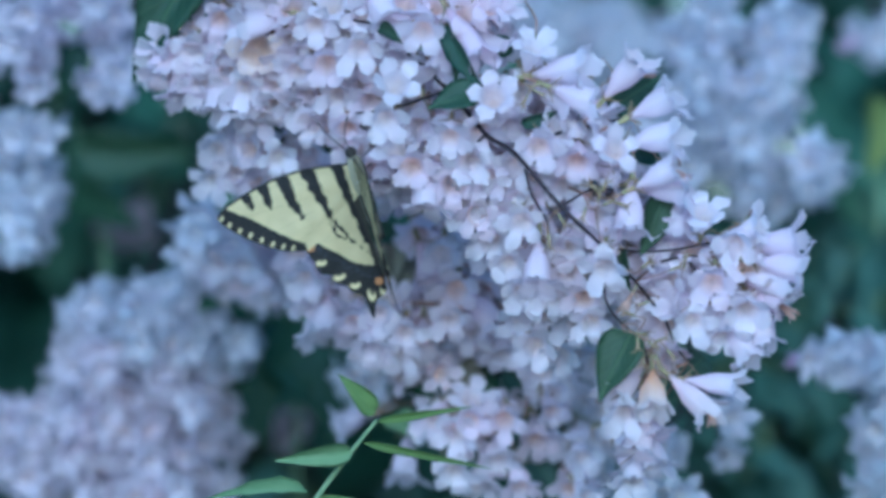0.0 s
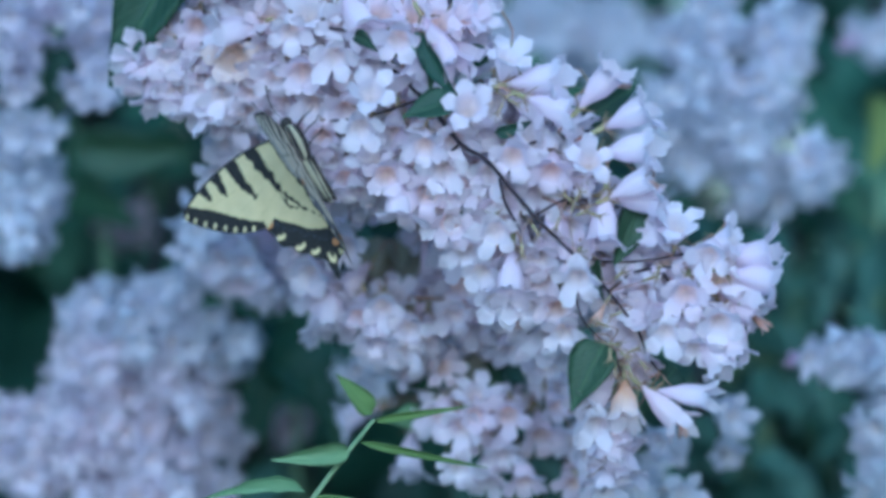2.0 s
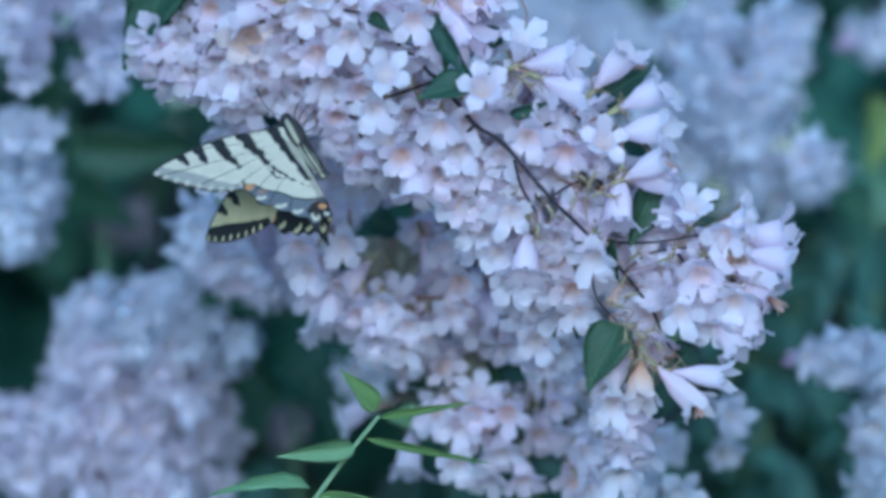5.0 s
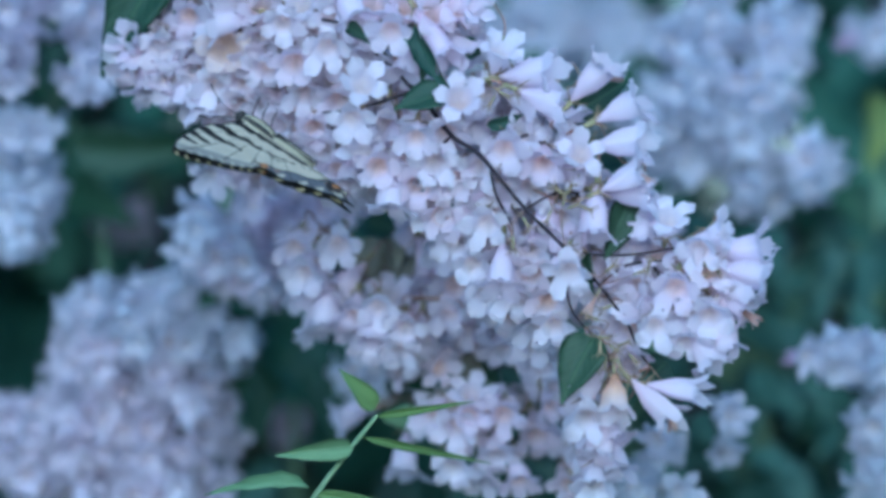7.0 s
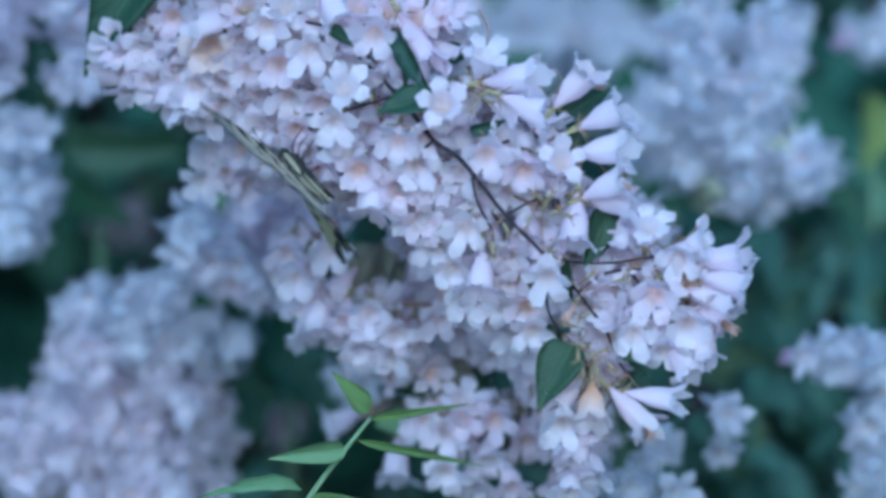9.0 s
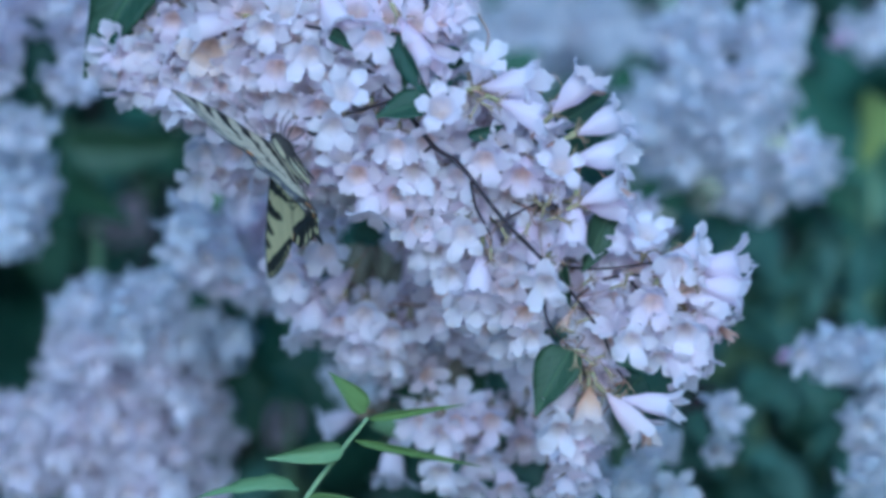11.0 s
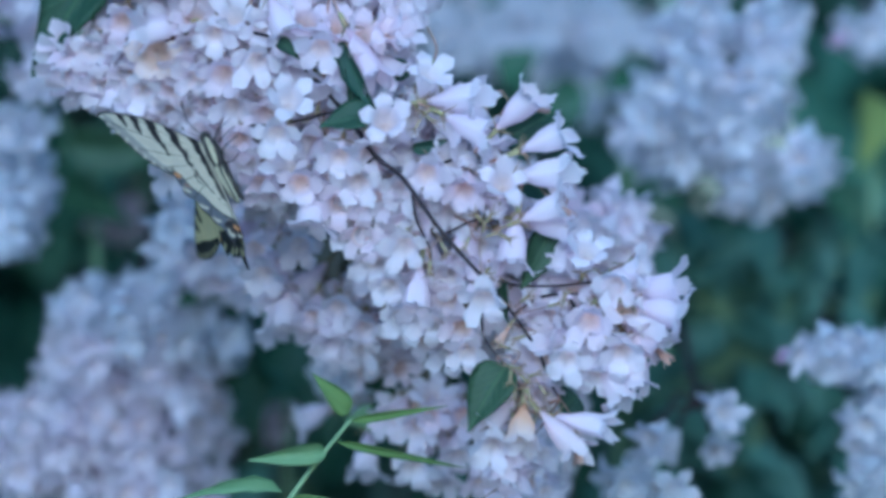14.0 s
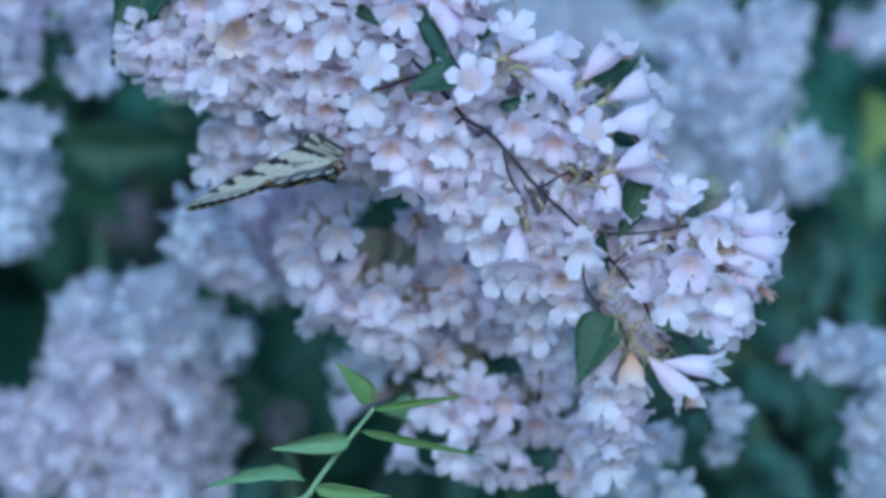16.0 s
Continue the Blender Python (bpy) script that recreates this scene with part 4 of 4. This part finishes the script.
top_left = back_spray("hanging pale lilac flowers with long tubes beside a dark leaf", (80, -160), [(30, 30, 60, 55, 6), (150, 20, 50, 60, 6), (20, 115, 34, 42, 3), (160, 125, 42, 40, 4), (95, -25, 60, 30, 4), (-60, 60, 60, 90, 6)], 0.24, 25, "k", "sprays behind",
                      [(90, 60, 88, 170, 60, "d")], False)
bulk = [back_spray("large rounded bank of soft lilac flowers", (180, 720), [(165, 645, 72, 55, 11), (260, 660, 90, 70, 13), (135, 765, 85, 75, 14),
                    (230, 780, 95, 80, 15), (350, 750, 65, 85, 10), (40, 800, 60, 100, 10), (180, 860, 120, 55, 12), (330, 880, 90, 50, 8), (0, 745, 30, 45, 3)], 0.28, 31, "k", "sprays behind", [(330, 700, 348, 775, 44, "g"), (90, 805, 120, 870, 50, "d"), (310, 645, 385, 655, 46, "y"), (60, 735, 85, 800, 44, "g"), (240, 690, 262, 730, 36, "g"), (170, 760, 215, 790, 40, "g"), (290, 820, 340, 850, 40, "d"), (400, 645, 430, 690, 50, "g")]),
        back_spray("flowers at the top of the bank, coloured bluish for sky light", (250, 560), [(190, 555, 80, 50, 13), (310, 535, 72, 60, 14), (390, 615, 60, 45, 8), (270, 620, 90, 60, 12)], 0.27, 38),
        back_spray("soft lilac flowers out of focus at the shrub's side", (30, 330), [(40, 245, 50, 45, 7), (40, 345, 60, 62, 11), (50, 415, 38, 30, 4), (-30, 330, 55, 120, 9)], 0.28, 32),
        back_spray("tall bank of flowers out of focus, coloured bluish for sky light", (1320, 200), [(1240, 60, 85, 70, 10), (1372, 65, 74, 54, 10), (1220, 170, 80, 75, 9), (1355, 150, 82, 62, 11), (1300, 250, 90, 55, 10), (1440, 300, 50, 50, 7), (1340, 340, 40, 50, 6), (1160, 230, 60, 60, 9), (1200, 290, 60, 30, 6)], 0.31, 33),
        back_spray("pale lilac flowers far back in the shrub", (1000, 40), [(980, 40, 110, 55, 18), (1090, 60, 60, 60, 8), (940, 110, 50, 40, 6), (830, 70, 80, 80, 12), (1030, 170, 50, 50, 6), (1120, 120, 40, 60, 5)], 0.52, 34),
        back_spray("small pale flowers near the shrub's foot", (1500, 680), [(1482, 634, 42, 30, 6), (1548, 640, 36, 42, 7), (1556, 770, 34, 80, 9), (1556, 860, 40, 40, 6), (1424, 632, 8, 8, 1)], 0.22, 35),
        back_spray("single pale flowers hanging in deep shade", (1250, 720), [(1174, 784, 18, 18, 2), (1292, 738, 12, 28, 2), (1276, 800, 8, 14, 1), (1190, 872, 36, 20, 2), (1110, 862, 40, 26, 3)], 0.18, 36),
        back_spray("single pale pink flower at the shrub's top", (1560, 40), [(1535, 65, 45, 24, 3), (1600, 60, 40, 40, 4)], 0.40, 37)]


# dim flowers: their shade is in the petal colour
bulk.append(back_spray("single flowers far inside the shrub, deep shade put into their colour", (230, 380), [(220, 390, 38, 36, 5), (490, 750, 40, 24, 4)], 0.50, 39, "z"))

# deep pink unopened tips
flower(bulk[5], at(1408, 634, 0.21), toward(185, 10), "b", 0.9)
flower(bulk[7], at(1492, 78, 0.39), toward(200, 10), "b", 0.7)

# leafy shoots between the sprays, out of focus
def shoot_of_leaves(label, anchor, rows, y0, kind="g"):
    a = at(*anchor, y0)
    foot = Vector((a.x, y0 + 0.2, 0.0))
    ob = root("leafy_shoot", foot, label, "leafy shoot", "shoots behind")
    part("stem", stem_mesh("stem", [foot, Vector((foot.x, y0 + 0.15, a.z * 0.6)), a], 0.004, 0.0012, GREENSTEM, 6, 5), ob)
    for bx, by, tx, ty, w in rows:
        b = at(bx, by, y0 + RG.uniform(-0.02, 0.02))
        part("twig", stem_mesh("twig", [a, (a + b) / 2 + Vector((0, 0.01, 0)), b], 0.0008, 0.0005, GREENSTEM, 5, 3), ob)
        leaf(ob, b, at(tx, ty, y0 - 0.02), w * SCALE * (DIST + y0) / DIST, RG.uniform(-35, 35), kind)
    return ob


shoot_of_leaves("broad dark leaves out of focus in deep shade", (180, 300), [(120, 260, 340, 270, 90), (340, 300, 180, 250, 80), (110, 330, 230, 390, 80), (90, 180, 100, 60, 70)], 0.40, "g")
shoot_of_leaves("dark green leaves below the flowers out of focus", (520, 640), [(560, 560, 470, 700, 130), (480, 560, 560, 720, 140), (420, 640, 470, 780, 110), (580, 640, 600, 780, 110), (400, 520, 520, 560, 60)], 0.36, "g")
def scattered(seed, count, x0, x1, y0, y1, small, large):
    rg = random.Random(seed)
    rows = []
    for _ in range(count):
        x, y, a, n = rg.uniform(x0, x1), rg.uniform(y0, y1), rg.uniform(200, 340), rg.uniform(small, large)
        rows.append((x, y, x + n * math.cos(radians(a)), y - n * math.sin(radians(a)), n * rg.uniform(0.5, 0.75)))
    return rows


shoot_of_leaves("bluish green leaves at the shrub's edge out of focus", (1350, 600), scattered(7, 56, 1130, 1560, 380, 880, 70, 130), 0.42, "h")
shoot_of_leaves("small green leaves low in the shrub out of focus", (1150, 760), scattered(8, 26, 1050, 1500, 400, 880, 60, 110), 0.50, "h")
shoot_of_leaves("yellow-green leaf at the shrub's edge, caught light put into its colour", (1560, 230), [(1566, 172, 1552, 282, 84)], 0.42, "s")
shoot_of_leaves("dark leaves between the flower banks out of focus", (1120, 160), [(1100, 120, 1180, 180, 90), (1050, 170, 960, 200, 80), (1130, 330, 1230, 380, 90), (900, 150, 960, 90, 80), (1480, 330, 1540, 400, 90)], 0.45)

# green shoot in front of the lower cluster
twig = root("green_shoot", at(330, 1400, 0.03), "slender light green shoot with narrow young leaves", "leafy shoot")
twig.location.z = 0.0
part("stem", stem_mesh("stem", [(twig.location.x, 0.06, 0.0), at(400, 1900, 0.05), at(480, 1020, 0.03), at(555, 884, 0.025), at(612, 805, 0.022), at(668, 735, 0.02)], 0.0016, 0.0006, GREENSTEM, 7, 6), twig)
for bx, by, tx, ty, w, roll, kind in [(666, 726, 606, 656, 40, 8, "l"), (664, 738, 832, 712, 16, 14, "l"), (640, 774, 862, 820, 16, 14, "l"), (628, 790, 496, 808, 40, -18, "y"), (548, 862, 372, 860, 32, 18, "y"), (560, 876, 690, 892, 28, 20, "l")]:
    leaf(twig, at(bx, by, 0.022), at(tx, ty, 0.012), w * SCALE, roll, kind)


# ---- the butterfly ----
COSTA = ((0, 4, 10, 18, 26, 35, 43, 47, 48), (1.2, 2.0, 3.0, 3.9, 3.6, 2.0, -0.2, -2.4, -3.6))
REAR = ((0, 5, 10, 16, 21.5, 25, 30, 35, 40, 44, 47, 48), (-10, -14, -17, -20.5, -23, -22.2, -20.4, -17.4, -13.4, -9.6, -6.2, -4.2))
HIND_OUT = ((-51, -50, -47, -45, -44, -42, -41, -39.5, -38, -36.5, -35, -33, -31.5, -29.5, -27.5, -25.5, -23, -18, -12, -6), (6.5, 7.1, 7.5, 7.8, 7.6, 8.6, 11.0, 11.8, 12.4, 15.4, 16.2, 16.6, 19.6, 20.6, 20.4, 21.4, 22.4, 21.8, 19, 13))
HIND_IN = ((-51, -50, -47, -45.5, -44.5, -43, -38, -30, -6), (6.2, 5.7, 4.8, 3.6, 1.0, -0.6, -0.9, -0.6, 0.0))
YELLOW, CREAM, BLACK = np.array((0.63, 0.55, 0.295)), np.array((0.61, 0.565, 0.415)), np.array((0.008, 0.008, 0.010))
ORANGE, BLUE, GREY = np.array((0.50, 0.25, 0.09)), np.array((0.08, 0.11, 0.17)), np.array((0.15, 0.15, 0.145))


def to_line(p, pts):
    """Distance to a line of points, and how far along it (0 to 1)."""
    best = (1e9, 0.0)
    for i in range(len(pts) - 1):
        a, b = np.array(pts[i]), np.array(pts[i + 1])
        f = float(np.clip(np.dot(p - a, b - a) / np.dot(b - a, b - a), 0, 1))
        d = float(np.linalg.norm(p - a - f * (b - a)))
        if d < best[0]:
            best = (d, (i + f) / (len(pts) - 1))
    return best


STRIPES = [([(14.9, 4), (12.7, -7.5), (10.6, -15.8), (7.0, -23), (2.1, -29)], (2.6, 1.6, 0.6, 0.4, 0.3)),
           ([(23.6, 4), (22.2, -5.2), (20.4, -11.5)], (2.6, 1.7, 0.6)), ([(30.8, 4), (29.6, -5.6)], (2.4, 0.7)), ([(37.2, 2), (35.7, -4.0)], (2.0, 0.6)),
           ([(11.6, -16.9), (11.1, -20.2), (8.3, -23.0)], (0.35, 0.3, 0.3)), ([(4.5, 1.5), (3.4, -10), (1.5, -26)], (2.2, 1.3, 0.7))]
BAND = ((21, 22.5, 25.8, 31.7, 37.5, 42.6, 45, 47, 49), (-19.6, -20.0, -17.7, -12.2, -6.8, -3.0, -1.0, 1.0, 2.0))
HBAND = ((-2, 0.1, 4.8, 8.8, 12.1, 16.0, 18.8, 23), (-33.8, -34.2, -33.0, -30.4, -26.6, -23.4, -19.8, -18.6))
FORE_SPOTS = [(46.6, -4.4), (44.6, -7.2), (41.8, -10.0), (38.8, -12.4), (35.6, -15.0), (32.4, -17.4), (29.3, -19.2), (26.2, -20.6)]
HIND_SPOTS = [(18.4, -28.0, 2.0, 1.2), (14.0, -34.4, 2.2, 1.2), (9.6, -38.6, 2.0, 1.2), (5.2, -43.4, 1.3, 2.2), (1.2, -43.2, 1.0, 1.3)]


def soft(d, edge=0.16):
    return float(np.clip(0.5 - d / (2 * edge), 0, 1))


def scales(fore, under, u, v):
    p = np.array((u, v))
    wob = 0.45 * noise.noise((u * 0.7, v * 0.45, 3.1)) + 0.22 * noise.noise((u * 2.7, v * 2.7, 1.0))
    ground = CREAM if under else YELLOW
    c = ground * (1 + 0.10 * noise.noise((u * 0.25, v * 0.25, 7)))
    black = 0.0
    for pts, ws in STRIPES:
        d, f = to_line(p, pts)
        w = float(np.interp(f, np.linspace(0, 1, len(ws)), ws)) * (0.95 if under else 1.0)
        black = max(black, soft(d - w - wob * 1.9))
    veins = abs(math.sin((math.atan2(v + 6, u + 6) * 15.0)))
    black = max(black, (0.85 if under else 0.22) * soft(veins - (0.085 if under else 0.035), 0.05) * (1 if u > 9 else 0))
    if fore:
        black = max(black, soft(between(u, *COSTA) - v - 0.8 - wob * 0.3))
        band = soft(v - between(u, *BAND) + wob)
        c_band = GREY * 0.9 + CREAM * 0.35 if under else BLACK
        edge = between(u, *REAR)
        if u < 22:
            band = 0.0
        c = c * (1 - band) + c_band * band
        if under and band > 0:
            c = c * (1 - soft(v - edge - 1.0, 0.3)) + BLACK * soft(v - edge - 1.0, 0.3)
        for su, sv in FORE_SPOTS:
            k = soft(math.hypot((u - su + 0.5 * (v - sv)) / 1.0, (v - sv) / 1.35) - (0.95 if under else 0.70) + wob * 0.3) * (0.7 if under else 1.0)
            c = c * (1 - k) + (CREAM if under else YELLOW * 1.05) * k
            black *= 1 - k
    else:
        band = soft(v - between(u, *HBAND) + wob + (1.8 if under else 0.0))
        c_band = (GREY * 0.8 + BLUE * 0.25) if under else BLACK
        c = c * (1 - band) + c_band * band
        blue = max(0.0, noise.noise((u * 1.1, v * 1.1, 9))) * band * soft(abs(v - between(u, *HBAND) + 3.0) - 1.6, 0.8)
        c = c * (1 - 0.8 * blue) + BLUE * 0.8 * blue
        rim = min(between(v, *HIND_OUT) - u, 9)
        black = max(black, soft(rim - 0.7) if v < -18 else 0.0, soft(u - (2.6 if v > -26 else 1.5) - wob) * (0.95 if not under else 0.4), soft(v + 46.0) * 0.9)
        if under:
            for ou, ov in ((17, -25.5), (3.0, -37.5)):
                k = soft(math.hypot((u - ou) / 1.6, v - ov) - 1.0 + wob)
                c = c * (1 - 0.4 * k) + ORANGE * 0.4 * k
            k = max(soft(abs(v - between(u, *HBAND) + 1.8) - 0.45), soft(math.hypot((u - 2.5) / 1.3, (v + 42) / 1.5) - 3.4 + wob))
            c = c * (1 - k) + BLACK * k
        for su, sv, a, b in HIND_SPOTS:
            k = soft(math.hypot((u - su) / a, (v - sv) / b) - 1.0 + wob * 0.5) * soft(0.55 - math.hypot((u - su + 0.5) / a, (v - sv - 1.0) / b), 0.3)
            c = c * (1 - k) + (CREAM if under else YELLOW * 1.1) * k
            black *= 1 - k
        for ou, ov, r in ((20.4, -22.3, 1.4), (1.4, -39.5, 1.3)):
            k = soft(math.hypot((u - ou) / 1.2, v - ov) - r + wob)
            c = c * (1 - k) + ORANGE * k
            black *= 1 - k
    return c * (1 - black) + BLACK * black


def wing_mesh(name, fore, side):
    cols, rows = (120, 66) if fore else (58, 120)
    verts, faces, colours = [], [], []
    for under in (0, 1):
        base = len(verts)
        for i in range(cols + 1):
            for j in range(rows + 1):
                if fore:
                    u = 48 * (i / cols)
                    lo, hi = between(u, *REAR), between(u, *COSTA)
                    v = lo + (hi - lo) * j / rows
                else:
                    v = -51 + 45 * j / rows
                    lo, hi = between(v, *HIND_IN), between(v, *HIND_OUT)
                    u = lo + (hi - lo) * i / cols
                z = 0.7 * math.sin(u / 48 * math.pi) * (0.6 + 0.02 * v) + 0.22 * math.sin(math.atan2(v + 6, u + 6) * 15) * min(1, u / 12) + (0.0 if fore else -0.2)
                verts.append((side * u / 1000, v / 1000, (z - 0.12 * under) / 1000))
                colours += [*np.clip(scales(fore, under, u, v), 0, 1), 1.0]
        for i in range(cols):
            for j in range(rows):
                a = base + i * (rows + 1) + j
                q = (a, a + rows + 1, a + rows + 2, a + 1)
                faces.append(q if (under == 0) == (side > 0) else q[::-1])
    me = mesh_of(name, verts, faces, [WING])
    me.attributes.new("scales", "FLOAT_COLOR", "POINT").data.foreach_set("color", colours)
    return me


butterfly = root("butterfly", (0, 0, 0), "yellow swallowtail butterfly with black tiger stripes on the flowers", "butterfly")
WINGS = []
for side in (1, -1):
    fore = part("forewing", wing_mesh("forewing", True, side), butterfly, pose(0.0007 * side, 0, 0), "yellow forewing with black stripes")
    part("hindwing", wing_mesh("hindwing", False, side), fore, None, "yellow hindwing with black tail and orange spots")
    WINGS.append(fore)


def lathe(name, prof, mat, n=12):
    v, f = [], []
    for y, r, z in prof:
        for k in range(n):
            w = 2 * math.pi * k / n
            v.append((r * math.cos(w) / 1000, y / 1000, (z + r * math.sin(w)) / 1000))
    for i in range(len(prof) - 1):
        for k in range(n):
            f.append((i * n + k, i * n + n + k, i * n + n + (k + 1) % n, i * n + (k + 1) % n))
    f += [tuple(range(n)), tuple(range(len(v) - 1, len(v) - n - 1, -1))]
    return mesh_of(name, v, f, [mat])


thorax = lathe("thorax", [(3.2, 0.9, -1.6), (2.4, 2.1, -1.7), (0, 2.9, -1.9), (-4, 3.3, -2.0), (-8, 2.8, -1.9), (-10.5, 1.8, -1.8)], FUR_BLACK)
thorax.materials.append(FUR_YELLOW)
for p in thorax.polygons:
    if len(p.vertices) == 4 and (abs(p.normal.z + 0.15) < 0.35 or p.normal.z < -0.75):
        p.material_index = 1
part("thorax", thorax, butterfly, None, "black thorax with cream yellow side stripes")
part("abdomen", lathe("abdomen", [(-9.5, 1.4, -1.8), (-12, 1.9, -2.0), (-16, 2.1, -2.4), (-20, 1.8, -2.8), (-24, 1.3, -3.2), (-27, 0.5, -3.5)], FUR_YELLOW), butterfly, None, "cream yellow abdomen with black stripes")
for dz, dx in ((-0.2, 0.0), (-1.6, 1.6), (-1.6, -1.6), (-3.0, 1.85), (-3.0, -1.85), (-4.2, 0.9), (-4.2, -0.9)):
    part("abdomen_stripe", stem_mesh("abdomen_stripe", [(dx / 1000, -0.010, dz / 1000 - 0.0002), (dx / 1000 * 1.05, -0.016, dz / 1000 - 0.0003), (dx / 1000 * 0.6, -0.0265, dz / 1000 - 0.0012)], 0.0006, 0.0003, FUR_BLACK, 6), butterfly)
part("head", lathe("head", [(6.2, 0.5, -1.6), (5.7, 1.5, -1.6), (4.6, 2.1, -1.6), (3.2, 1.8, -1.6), (2.6, 1.0, -1.6)], FUR_BLACK), butterfly)
for s in (1, -1):
    v, f = [], []
    tube(v, f, smooth_line([Vector((0.0006 * s, 0.005, -0.0008)), Vector((0.002 * s, 0.009, 0.002)), Vector((0.004 * s, 0.0125, 0.003)), Vector((0.0055 * s, 0.015, 0.0030))], 4), 0.00014, 0.00016, 5)
    tube(v, f, [Vector((0.0053 * s, 0.0147, 0.0030)), Vector((0.0058 * s, 0.0156, 0.0030)), Vector((0.0064 * s, 0.0166, 0.0028))], 0.00022, 0.00036, 6)
    part("antenna", mesh_of("antenna", v, f, [FUR_BLACK]), butterfly)
    for y0 in (0.001, -0.003, -0.007):
        v, f = [], []
        tube(v, f, smooth_line([Vector((0.001 * s, y0, -0.0035)), Vector((0.004 * s, y0 + 0.002, -0.0058)), Vector((0.0052 * s, y0 + 0.003, -0.0088)), Vector((0.0046 * s, y0 + 0.005, -0.0112))], 3), 0.00026, 0.00013, 5)
        part("leg", mesh_of("leg", v, f, [FUR_BLACK]), butterfly)


# ---- all that moves ----
def sway(ob, rows, cx, cy, depth, gain=1.0):
    """Rows: seconds, shift right and down in plan units, turn in degrees, about a centre."""
    c = at(cx, cy, depth)
    k = SCALE * (DIST + depth) / DIST * gain
    home = Vector(ob.location)
    keys = []
    for t, dx, dy, turn in rows:
        m = Matrix.Translation(c + Vector((dx * k, 0, -dy * k))) @ pose(0, 0, 0, 0, turn * gain, 0) @ Matrix.Translation(home - c)
        keys.append((t, m))
    walk(ob, keys)


def motions():
    sway(spray, FRONT, 900, 350, 0.0)
    sway(top_left, FRONT, 900, 350, 0.24, 0.62)
    for ob in (mid, low, upper_mid):
        sway(ob, MID, 760, 560, 0.08)
    sway(center_mid, MID, 850, 560, 0.15, 0.8)
    for ob in (left_mid, left_low):
        sway(ob, MID, 470, 420, 0.2, 0.4)
    sway(right_mid, MID, 1020, 430, 0.16, 0.25)
    sway(twig, TWIG, 655, 725, 0.02)
    walk(butterfly, [(t, Matrix.Translation(at(x, y, deep / 1000)) @ Euler([radians(a) for a in (rx, ry, rz)]).to_matrix().to_4x4()) for t, x, y, deep, rx, ry, rz, _, _ in FLIGHT])
    walk(WINGS[0], [(t, pose(0.0007, 0, 0, 0, -right, 0)) for t, *_, right, left in FLIGHT])
    walk(WINGS[1], [(t, pose(-0.0007, 0, 0, 0, left, 0)) for t, *_, right, left in FLIGHT])


motions()
